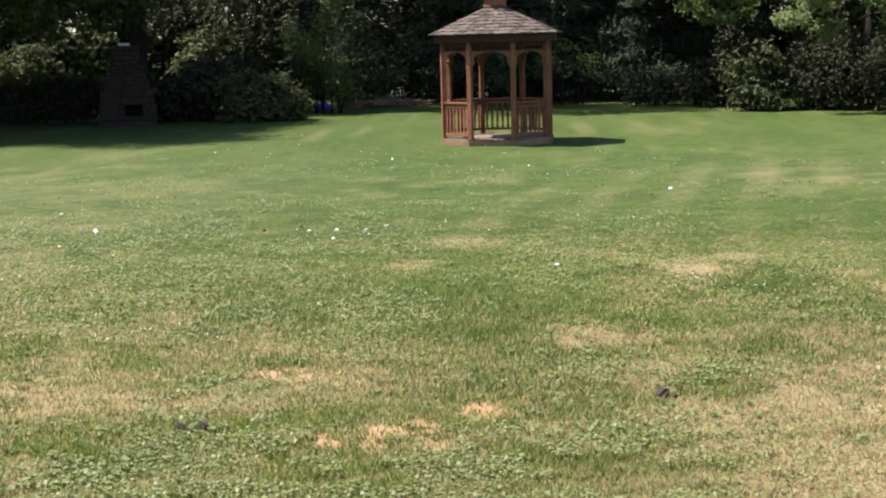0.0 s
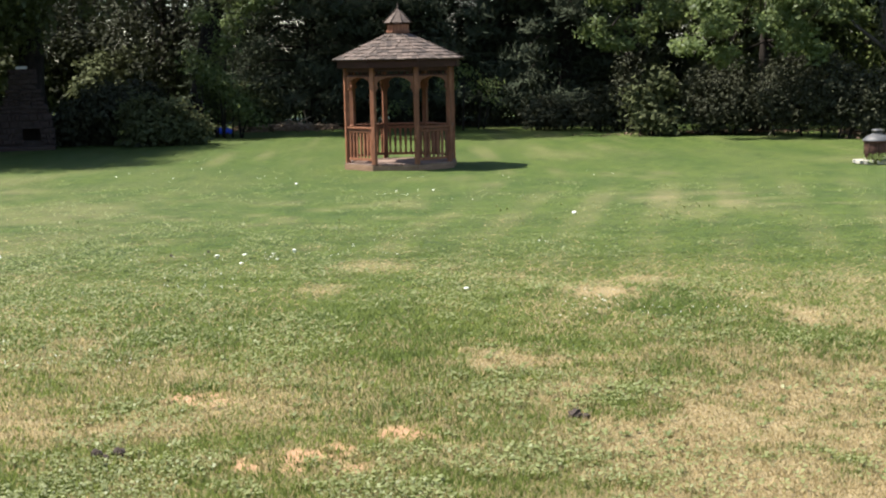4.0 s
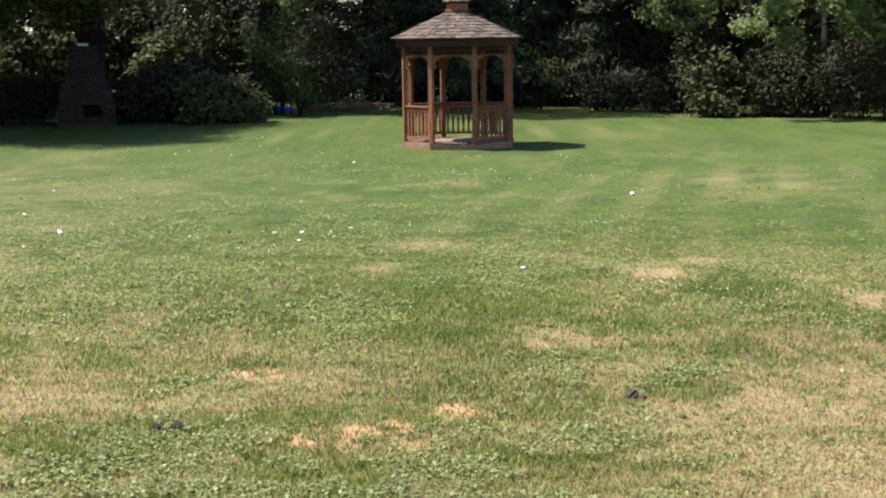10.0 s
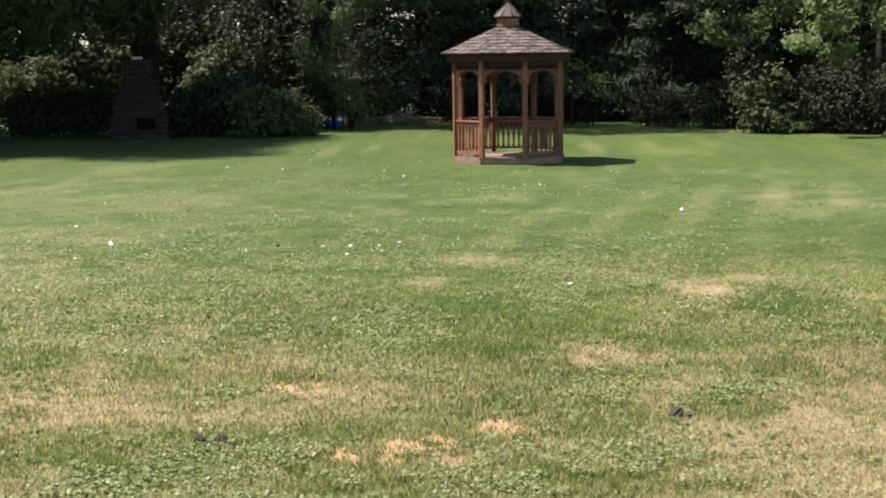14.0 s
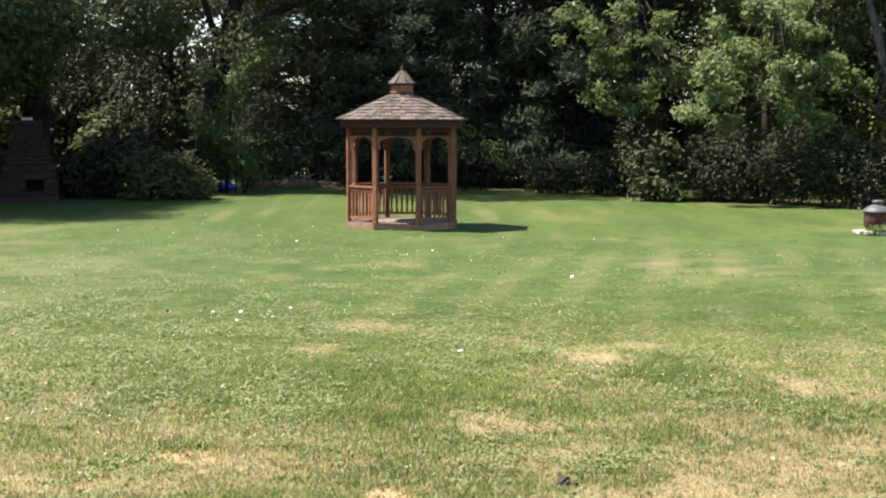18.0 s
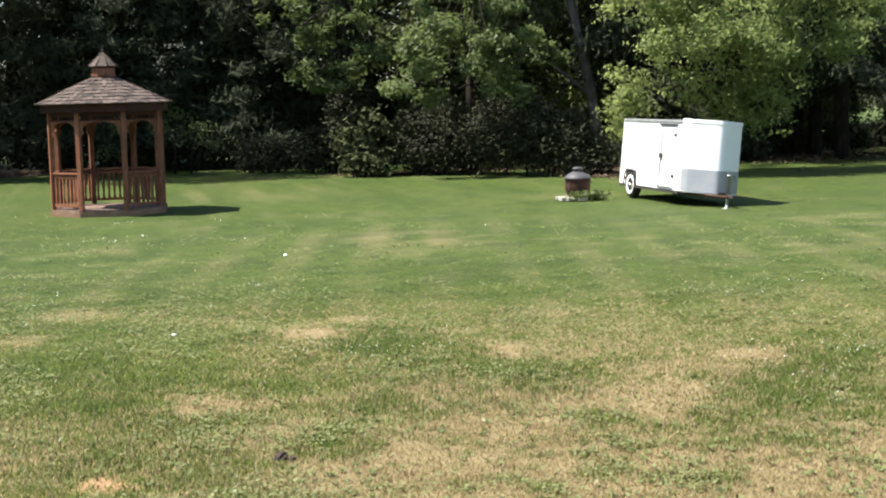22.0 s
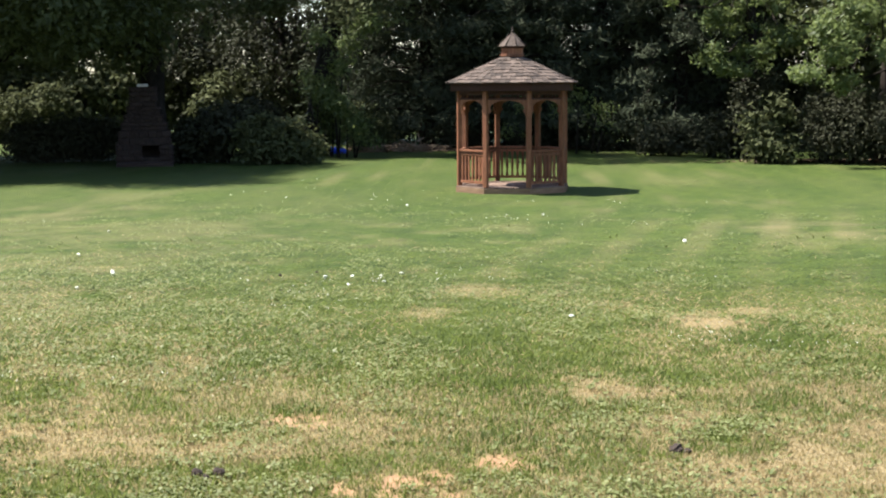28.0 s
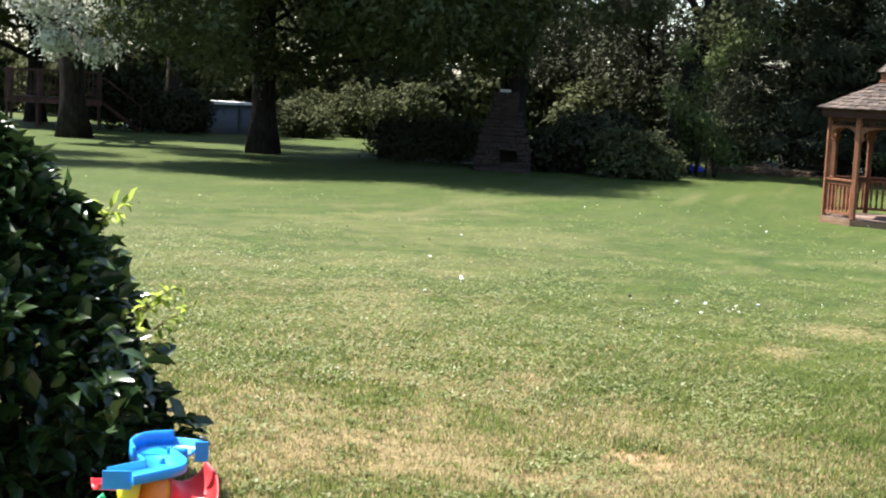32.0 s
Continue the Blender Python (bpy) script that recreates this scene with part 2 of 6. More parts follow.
def lawn_material(name, blade, even=0.0):
    """Turf: the share of straw, lush growth and bare soil comes from the mesh, the grain from noise."""
    k = Mat(name, rough=0.75 if not blade else 0.6, spec=0.15 if not blade else 0.25)
    shares = []
    for a in ("dry", "soil", "lush"):
        node = k.n("Attribute")
        node.attribute_name = a
        shares.append(node.outputs["Fac"])
    dry, soil, lush = shares
    fine, mid = k.noise(30.0, 6.0, rough=0.75), k.noise(1.7, 5.0, rough=0.7)
    pick = k.island() if blade else fine
    if even:
        pick = k.math("ADD", k.math("MULTIPLY", pick, 1 - even), 0.5 * even)
    s, w = (1.12, 0.97) if blade else (0.46, 0.60)
    r, g, b = (s * 1.05, s, s * 1.03) if blade else (s * 0.9, s * 1.03, s * 0.72)
    green = k.ramp(pick, [(0.1, (0.082 * r, 0.112 * g, 0.025 * b)), (0.5, (0.132 * r, 0.166 * g, 0.038 * b)), (0.9, (0.222 * r, 0.252 * g, 0.076 * b))])
    straw = k.ramp(pick, [(0.1, (0.285 * w, 0.218 * w, 0.112 * w)), (0.5, (0.40 * w, 0.312 * w, 0.168 * w)), (0.9, (0.53 * w, 0.43 * w, 0.245 * w))])
    rich = k.ramp(pick, [(0.1, (0.050 * r, 0.080 * g, 0.018 * b)), (0.9, (0.112 * r, 0.156 * g, 0.036 * b))])
    earth = k.ramp(fine, [(0.2, (0.27, 0.145, 0.082)), (0.8, (0.45, 0.265, 0.155))])
    c = k.mix(lush, green, rich)
    c = k.mix(k.ramp(mid, [(0.3, (0, 0, 0)), (0.7, (0.55, 0.55, 0.55))]), c, rich)
    if not blade:
        tufts = k.noise(7.0, 5.0, rough=0.8)
        clumps = k.noise(2.4, 3.0, rough=0.65)
        c = k.mix(1.0, c, k.ramp(clumps, [(0.32, (0.66, 0.74, 0.64)), (0.5, (1, 1, 1)), (0.68, (1.22, 1.16, 1.12))]), "MULTIPLY")
        c = k.mix(1.0, c, k.ramp(tufts, [(0.3, (0.5, 0.55, 0.5)), (0.5, (1, 1, 1)), (0.72, (1.5, 1.42, 1.42))]), "MULTIPLY")
    c = k.mix(dry, c, straw)
    c = k.mix(soil, c, earth)
    k.colour(c)
    if blade:
        tr = k.n("BsdfTranslucent")
        k.link(c, tr.inputs[0])
        ms = k.n("MixShader")
        ms.inputs[0].default_value = 0.58
        k.link(k.b.outputs[0], ms.inputs[1])
        k.link(tr.outputs[0], ms.inputs[2])
        k.link(ms.outputs[0], k.t.nodes["Material Output"].inputs[0])
    else:
        k.bump(fine, 0.7, 0.04)
    return k.m


M_LAWN = lawn_material("lawn_ground", False)
M_BLADE = lawn_material("grass_blade", True, 0.45)


# ---- mesh helpers ----
def part(name, bm, material, parent=None, label=""):
    """Links a bmesh as one mesh object, under a thing or a part."""
    me = bpy.data.meshes.new(name)
    bm.to_mesh(me)
    bm.free()
    me.materials.append(material)
    ob = new(name, me)
    if parent is not None:
        ob.parent = parent
    return tagged(ob, label)


def share(name, me, parent, m):
    """One more object on a mesh that already exists."""
    ob = new(name, me)
    ob.parent, ob.matrix_basis = parent, m
    return ob


def empty(name, m, label="", category="", group="", kind=""):
    ob = new(name)
    ob.matrix_basis = m
    return tagged(ob, label, category, group, kind)


def soup(name, verts, corners, material, parent=None, label="", smooth=False, attrs=None):
    """A mesh from arrays: verts (n, 3) and faces (m, k) of one size."""
    me = bpy.data.meshes.new(name)
    n, m, k = len(verts), len(corners), corners.shape[1]
    me.vertices.add(n)
    me.vertices.foreach_set("co", np.ascontiguousarray(verts, dtype=np.float32).ravel())
    me.loops.add(m * k)
    me.loops.foreach_set("vertex_index", np.ascontiguousarray(corners, dtype=np.int32).ravel())
    me.polygons.add(m)
    me.polygons.foreach_set("loop_start", np.arange(0, m * k, k, dtype=np.int32))
    for a, values in (attrs or {}).items():
        me.attributes.new(a, "FLOAT", "POINT").data.foreach_set("value", np.ascontiguousarray(values, dtype=np.float32))
    me.update(calc_edges=True)
    me.validate()
    if smooth:
        me.polygons.foreach_set("use_smooth", np.ones(m, dtype=bool))
    me.materials.append(material)
    ob = new(name, me)
    if parent is not None:
        ob.parent = parent
    return tagged(ob, label)


def box(bm, x0, x1, y0, y1, z0, z1, bevel=0.0, m=None):
    r = bmesh.ops.create_cube(bm, size=1.0)
    bmesh.ops.scale(bm, vec=(x1 - x0, y1 - y0, z1 - z0), verts=r["verts"])
    bmesh.ops.translate(bm, vec=((x0 + x1) / 2, (y0 + y1) / 2, (z0 + z1) / 2), verts=r["verts"])
    vs = r["verts"]
    if bevel:
        es = list({e for v in vs for e in v.link_edges})
        b = bmesh.ops.bevel(bm, geom=es, offset=bevel, segments=2, affect="EDGES", profile=0.7)
        vs = list({v for f in b["faces"] for v in f.verts} | {v for v in vs if v.is_valid})
    if m is not None:
        bmesh.ops.transform(bm, matrix=m, verts=vs)
    return vs


def box_bm(*a, **kw):
    bm = bmesh.new()
    box(bm, *a, **kw)
    return bm


def tube(bm, points, radii, sides=8, cap=True):
    """A tapered round bar along points."""
    rings, prev = [], None
    pts = [Vector(p) for p in points]
    for i, p in enumerate(pts):
        d = (pts[min(i + 1, len(pts) - 1)] - pts[max(i - 1, 0)]).normalized()
        side = d.cross(Vector((0, 0, 1)) if abs(d.z) < 0.9 else Vector((1, 0, 0))).normalized()
        if prev is not None and side.dot(prev) < 0:
            side = -side
        prev = side
        up = d.cross(side)
        rings.append([bm.verts.new(p + (side * math.cos(a) + up * math.sin(a)) * radii[i]) for a in (2 * math.pi * j / sides for j in range(sides))])
    for a, b in zip(rings, rings[1:]):
        for j in range(sides):
            f = bm.faces.new((a[j], a[(j + 1) % sides], b[(j + 1) % sides], b[j]))
            f.smooth = True
    if cap:
        bm.faces.new(rings[0][::-1])
        bm.faces.new(rings[-1])
    return bm


def lathe(profile, sides=24):
    """A turned form from (radius, height) pairs."""
    bm = bmesh.new()
    rings = [[bm.verts.new((r * math.cos(2 * math.pi * j / sides), r * math.sin(2 * math.pi * j / sides), z)) for j in range(sides)] for r, z in profile]
    for a, b in zip(rings, rings[1:]):
        for j in range(sides):
            bm.faces.new((a[j], a[(j + 1) % sides], b[(j + 1) % sides], b[j])).smooth = True
    bmesh.ops.remove_doubles(bm, verts=bm.verts, dist=1e-4)
    return bm


RNG = np.random.default_rng(7)


def value_noise(x, y, cell, seed):
    """Smooth noise from 0 to 1 over the plan."""
    g = np.random.default_rng(seed).random((256, 256))
    u, v = x / cell + 1000.0, y / cell + 1000.0
    i, j = np.floor(u).astype(int), np.floor(v).astype(int)
    fu, fv = u - i, v - j
    fu, fv = fu * fu * (3 - 2 * fu), fv * fv * (3 - 2 * fv)
    a, b = g[i % 256, j % 256], g[(i + 1) % 256, j % 256]
    c, d = g[i % 256, (j + 1) % 256], g[(i + 1) % 256, (j + 1) % 256]
    return (a * (1 - fu) + b * fu) * (1 - fv) + (c * (1 - fu) + d * fu) * fv


def leaves(centres, outward, size, stretch=1.5, fold=0.25, lift=0.5, rng=RNG, small=False):
    """Leaf blades at the centres, turned roughly outward and up: folded in two, or a single point each where small."""
    n = len(centres)
    nor = outward * 0.6 + rng.normal(size=(n, 3)) * 0.55 + np.array([0, 0, lift])
    nor /= np.linalg.norm(nor, axis=1)[:, None] + 1e-9
    t = np.cross(nor, rng.normal(size=(n, 3)))
    t /= np.linalg.norm(t, axis=1)[:, None] + 1e-9
    b = np.cross(nor, t)
    s = (size * rng.uniform(0.6, 1.35, n))[:, None]
    L, W = t * s * stretch * 0.5, b * s * 0.5
    F = nor * s * fold
    if small:
        v = np.stack([centres - L + W * 0.55, centres - L * 0.6 - W * 0.7, centres + L + F * 0.3], 1).reshape(-1, 3)
        return v, np.arange(3 * n).reshape(-1, 3)
    v = np.stack([centres - L, centres + W * 0.9 + F * 0.5 - L * 0.1, centres + L - F * 0.4, centres - W * 0.9 + F * 0.5 - L * 0.1], 1).reshape(-1, 3)
    k = np.arange(n)[:, None] * 4
    return v, np.concatenate([k + [0, 1, 2], k + [0, 2, 3]], 1).reshape(-1, 3)


# ---- the lawn ----
# x, y, the half widths across and along, and the strength of patches in the turf
STRAW_EAST = [(2.14, 14.07, 0.33, 0.45, 0.9), (2.63, 14.68, 0.23, 0.38, 0.7), (3.59, 12.16, 0.2, 0.22, 0.95), 
         (0.94, 10.83, 0.36, 0.41, 0.95), (1.55, 10.58, 0.37, 0.36, 0.5), (1.42, 8.58, 0.24, 0.29, 0.7), (2.58, 8.95, 0.22, 0.21, 0.9), 
         (1.22, 15.1, 0.29, 0.35, 0.4), (2.8, 11.07, 0.27, 0.27, 0.4), (4.5, 21.36, 0.38, 1.13, 0.45), (3.51, 13.6, 0.33, 0.27, 0.45), 
         (4.29, 23.42, 0.37, 0.96, 0.35), (5.45, 21.88, 0.35, 1.03, 0.4), (1.2, 10.25, 0.24, 0.19, 0.45)]
STRAW_WEST = [(-0.71, 14.7, 0.24, 0.3, 0.7), (-0.25, 16.32, 0.3, 0.46, 0.6), (-2.57, 12.01, 0.19, 0.21, 0.6), 
         (-1.48, 10.62, 0.29, 0.2, 0.5), (-1.35, 9.81, 0.12, 0.14, 0.9), (-2.05, 10.76, 0.47, 0.46, 0.4), (-3.05, 11.49, 0.46, 0.39, 0.4), 
         (-1.42, 16.22, 0.38, 0.36, 0.25), (0.04, 17.81, 0.28, 0.43, 0.3), (-2.22, 8.81, 0.43, 0.44, 0.5), (-1.53, 8.92, 0.21, 0.23, 0.4), 
         (0.4, 8.21, 0.19, 0.14, 0.5)]
STRAW_FAR_EAST = [(-0.68, 14.58, 0.27, 0.3, 0.6), (-0.02, 16.23, 0.29, 0.45, 0.55), (3.77, 12.48, 0.25, 0.32, 0.85), 
         (4.01, 12.04, 0.3, 0.34, 0.6), (4.17, 10.04, 0.41, 0.54, 0.85), (2.68, 9.15, 0.25, 0.23, 0.85), (1.26, 9.81, 0.33, 0.28, 0.7), 
         (5.55, 11.46, 0.35, 0.31, 0.75), (4.63, 14.38, 0.41, 0.31, 0.55), (4.98, 12.97, 0.24, 0.3, 0.55), (4.62, 8.75, 0.2, 0.38, 0.7), 
         (1.65, 8.63, 0.32, 0.19, 0.6), (3.1, 8.97, 0.23, 0.14, 0.6), (4.45, 9.64, 0.25, 0.32, 0.5), (3.69, 10.74, 0.4, 0.32, 0.4), 
         (3.7, 8.27, 0.32, 0.2, 0.5), (6.88, 13.91, 0.36, 0.33, 0.35), (4.68, 22.24, 0.26, 1.4, 0.4)]
STRAW_FAR_WEST = [(-2.65, 12.1, 0.22, 0.21, 0.6), (-1.77, 11.5, 0.32, 0.23, 0.5), (-3.62, 11.63, 0.47, 0.25, 0.45), 
         (-4.34, 10.53, 0.4, 0.27, 0.5), (-2.7, 11.07, 0.31, 0.2, 0.45), (-3.78, 10.02, 0.46, 0.35, 0.4), (-3.38, 8.61, 0.4, 0.36, 0.5), 
         (-2.55, 9.74, 0.47, 0.28, 0.4), (-4.01, 11.89, 0.24, 0.19, 0.35), (-1.27, 10.15, 0.16, 0.14, 0.6), (-2.45, 8.53, 0.31, 0.22, 0.45)]
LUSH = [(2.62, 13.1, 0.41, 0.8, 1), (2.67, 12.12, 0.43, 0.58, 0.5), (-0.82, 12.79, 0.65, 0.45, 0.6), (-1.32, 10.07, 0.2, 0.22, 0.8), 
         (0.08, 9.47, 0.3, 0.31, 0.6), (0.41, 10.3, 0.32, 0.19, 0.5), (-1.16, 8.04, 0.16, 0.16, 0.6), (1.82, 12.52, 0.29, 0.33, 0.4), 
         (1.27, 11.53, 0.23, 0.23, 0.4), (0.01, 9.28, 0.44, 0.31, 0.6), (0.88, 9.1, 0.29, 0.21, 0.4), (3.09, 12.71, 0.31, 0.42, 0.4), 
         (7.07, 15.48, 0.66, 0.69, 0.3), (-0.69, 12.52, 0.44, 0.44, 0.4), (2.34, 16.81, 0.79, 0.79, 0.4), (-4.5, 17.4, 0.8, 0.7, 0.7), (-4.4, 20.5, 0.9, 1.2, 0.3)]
SOIL = [(0.08, 8.62, 0.12, 0.12, 0.8), (-0.71, 8.08, 0.12, 0.13, 0.9), (-0.43, 8.29, 0.12, 0.13, 1), (-0.28, 7.99, 0.12, 0.12, 0.7), 
         (-1.34, 9.76, 0.12, 0.12, 0.7), (-1.35, 9.84, 0.12, 0.12, 0.8)]
STRAW = STRAW_EAST + STRAW_WEST + STRAW_FAR_EAST + STRAW_FAR_WEST


def smooth(a, b, v):
    t = np.clip((v - a) / (b - a), 0, 1)
    return t * t * (3 - 2 * t)


def patches(spots, x, y, soft, seed):
    out = np.zeros_like(x)
    wob = (value_noise(x, y, 0.35, seed) - 0.5) * 0.9 + (value_noise(x, y, 0.09, seed + 1) - 0.5) * 0.9
    for cx, cy, rx, ry, k in spots:
        near = (np.abs(x - cx) < rx * 3) & (np.abs(y - cy) < ry * 3)
        d = np.hypot((x[near] - cx) / (rx * 1.1), (y[near] - cy) / (ry * 1.1)) + wob[near]
        out[near] = np.maximum(out[near], k * (1 - smooth(1 - soft, 1 + soft, d)))
    return out


def turf(x, y):
    """Shares of straw, bare soil and lush growth over the plan."""
    far = np.hypot(x, y)
    n1, n2, n4 = value_noise(x, y, 1.6, 11), value_noise(x, y, 0.5, 12), value_noise(x, y, 0.13, 15)
    fine = 0.35 * n1 + 0.35 * n2 + 0.3 * n4
    dry = (0.34 * (1 - smooth(8.6, 12.0, far)) * (1 - 0.5 * np.exp(-((x - 0.3) / 1.3) ** 2)) + (0.12 + 0.12 * smooth(0.0, 2.0, x)) * (1 - smooth(11.5, 19, far)) + 0.04) * smooth(0.2, 0.8, fine) * 1.4
    dry += 0.38 * smooth(0.2, 2.5, x) * (1 - smooth(11.0, 16.0, far)) * smooth(0.12, 0.62, fine)
    dry += 0.42 * np.exp(-((x + 3.0) / 2.6) ** 2 - ((y - 9.6) / 2.1) ** 2) * smooth(0.12, 0.7, fine)
    dry += 0.16 * smooth(-1.5, -4.5, x) * smooth(9, 12, far) * (1 - smooth(24, 32, far)) * smooth(0.2, 0.7, fine)
    straw = 1.2 * patches(STRAW, x, y, 0.75, 21) * smooth(0.02, 0.42, fine)
    dry = np.maximum(dry, straw * (1 - 0.25 * smooth(12, 16, far)) * (1 - 0.5 * smooth(16, 20, far)))
    stripe = 0.5 + 0.5 * np.sin((x * 0.97 - y * 0.22) * 2 * np.pi / 1.05)
    dry += 0.09 * smooth(0.35, 0.95, stripe) * smooth(13, 17, far) * (1 - smooth(24, 30, far)) * n1 * 2 * smooth(-1.5, 2.5, x)
    dry += 0.14 * smooth(0.58, 0.8, 0.5 * value_noise(x, y, 2.6, 16) + 0.5 * n2) * smooth(14, 18, far)
    soil = patches([(a, b, c * 1.5, d * 1.3, k) for a, b, c, d, k in SOIL], x, y, 0.6, 31) * smooth(0.15, 0.45, value_noise(x, y, 0.12, 32))
    green = patches(LUSH, x, y, 0.5, 41)
    lush = np.maximum(green, 0.55 * smooth(0.5, 0.75, value_noise(x, y, 0.7, 14)) * smooth(9, 11, far))
    lush = np.clip(lush + 0.45 * smooth(10.5, 19, far) * (0.5 + value_noise(x, y, 1.1, 17)), 0, 1)
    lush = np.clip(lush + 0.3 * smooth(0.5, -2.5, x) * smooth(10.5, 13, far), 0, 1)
    dry = np.clip(dry * (1 - 0.85 * green), 0, 1)
    return dry, soil, lush * (1 - soil)


def bumps(x, y):
    near = 1 - smooth(45, 70, np.hypot(x, y))
    return near * (0.03 * (value_noise(x, y, 2.5, 51) - 0.5) + 0.018 * (value_noise(x, y, 0.4, 52) - 0.5))


def spaced(lo, hi, step, reach):
    mid = np.arange(lo, hi + step / 2, step)
    out, s = [], step
    while sum(out) < reach:
        s *= 1.22
        out.append(s)
    add = np.cumsum(out)
    return np.concatenate([(lo - add)[::-1], mid, hi + add])


gx, gy = spaced(-9, 12, 0.075, 900), spaced(-3.8, 24, 0.085, 900)
GX, GY = np.meshgrid(gx, gy)
fx, fy = GX.ravel(), GY.ravel()
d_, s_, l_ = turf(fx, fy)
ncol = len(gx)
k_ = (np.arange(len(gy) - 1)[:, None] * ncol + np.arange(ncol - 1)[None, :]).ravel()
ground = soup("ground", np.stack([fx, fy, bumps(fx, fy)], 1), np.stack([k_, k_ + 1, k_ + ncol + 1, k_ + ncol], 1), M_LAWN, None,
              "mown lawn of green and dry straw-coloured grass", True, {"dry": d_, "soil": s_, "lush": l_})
tagged(ground, category="lawn", kind="structure")


def grass(name, count, near, far, length, width, seed, label, fade_in, fade_out, material=M_BLADE):
    """Short blades over the sector of lawn between two distances."""
    r = np.random.default_rng(seed)
    dist = near * (far / near) ** r.random(count)
    az = np.radians(r.uniform(-34, 33, count))
    x, y = dist * np.sin(az), dist * np.cos(az)
    dry, soil, lush = turf(x, y)
    keep = (r.random(count) > soil * 0.93) & ~((np.hypot(x - 0.374, y - 32.07) < 1.3))
    keep &= r.random(count) < smooth(*fade_in, dist) * (1 - smooth(*fade_out, dist))
    x, y, dist, dry, soil, lush = (a[keep] for a in (x, y, dist, dry, soil, lush))
    n = len(x)
    dryb = (r.random(n) < np.clip(dry * 1.15, 0, 1)) * r.uniform(0.75, 1.0, n)
    lushb = lush * r.uniform(0.5, 1, n)
    grow = np.sqrt(dist / near)
    tuft = value_noise(x, y, 0.22, 63) * 0.6 + value_noise(x, y, 0.07, 64) * 0.7
    hgt = length * (0.55 + 0.7 * tuft) * r.uniform(0.5, 1.25, n) * (1 + 0.45 * lush) * (1 - 0.5 * dry) * grow ** 0.4 * (1 - 0.5 * smooth(12, 27, dist))
    wid = width * r.uniform(0.6, 1.3, n) * grow ** 1.3
    a, lean = r.uniform(0, 2 * np.pi, n), r.uniform(0.3, 1.3, n)
    lean += (r.uniform(1.7, 2.05, n) - lean) * smooth(10, 19, dist)
    ca, sa = np.cos(a), np.sin(a)
    z = bumps(x, y)
    b = r.uniform(0, 2 * np.pi, n)
    v = np.stack([np.stack([x - np.cos(b) * wid / 2, y - np.sin(b) * wid / 2, z - 0.004], 1),
                  np.stack([x + np.cos(b) * wid / 2, y + np.sin(b) * wid / 2, z - 0.004], 1),
                  np.stack([x + ca * hgt * lean * 0.8, y + sa * hgt * lean * 0.8, z + hgt * (1.15 - 0.5 * lean)], 1)], 1).reshape(-1, 3)
    rep = lambda q: np.repeat(q, 3)
    ob = soup(name, v, np.arange(3 * n).reshape(-1, 3), material, None, label, False, {"dry": rep(dryb), "soil": rep(soil * 0), "lush": rep(lushb)})
    return tagged(ob, category="grass", kind="stuff")


grass("grass", 600000, 6.2, 27.0, 0.050, 0.0115, 61, "short green and straw-coloured grass blades on the lawn", (1, 2), (11.5, 25.5))


# ---- unseen plain walls added behind and beside the camera to cut sky light ----
for nm, ex, lab in (("wall_south", (-26, 26, -4.3, -4.0, -0.1, 8.0), "unseen plain pale wall added to block sky light"),
                    ("wall_west", (-52.3, -52.0, -4.0, 50.0, -0.1, 9.0), "unseen plain dark green wall added to block sky light"),
                    ("wall_east", (56.0, 56.3, -4.0, 56.0, -0.1, 9.0), "unseen plain dark green wall added to block sky light")):
    tagged(part(nm, box_bm(*ex), M_PALE_BLOCKER if nm == "wall_south" else M_DARK_BLOCKER), lab, "wall", "", "structure")


# ---- trees and shrubs ----
def depth(x, y):
    """How far the planting stands back along its bearing: the lawn runs deeper towards the west."""
    return float(np.interp(math.degrees(math.atan2(x, y)), [-31, -25, -22.7, -13.5, -8, 0, 4, 30], [1.07, 1.06, 1.045, 1.01, 0.985, 0.975, 0.965, 0.968]))


def rooted(x, y, turn=0.0):
    """The foot of a thing along the tree line, at the scale of its stretch."""
    g = depth(x, y)
    return pose(x * g, y * g, 0, 0, 0, turn) @ Matrix.Scale(g, 4)


def clumped(lobes, clumps, per, spread, rng):
    """Leaf places in clumps through the outer part of the lobes (x, y, z, rx, ry, rz); also the way out of each."""
    w = np.array([l[3] * l[4] + l[4] * l[5] + l[3] * l[5] for l in lobes])
    pick = rng.choice(len(lobes), clumps, p=w / w.sum())
    L = np.array(lobes)[pick]
    d = rng.normal(size=(clumps, 3))
    d /= np.linalg.norm(d, axis=1)[:, None]
    rad = rng.random(clumps) ** 0.4
    c = L[:, :3] + d * L[:, 3:] * rad[:, None]
    n = rng.poisson(per, clumps)
    idx = np.repeat(np.arange(clumps), n)
    off = rng.normal(size=(len(idx), 3)) * spread * np.array([1, 1, 0.65])
    return c[idx] + off, d[idx] * 0.7 + off / spread * 0.3


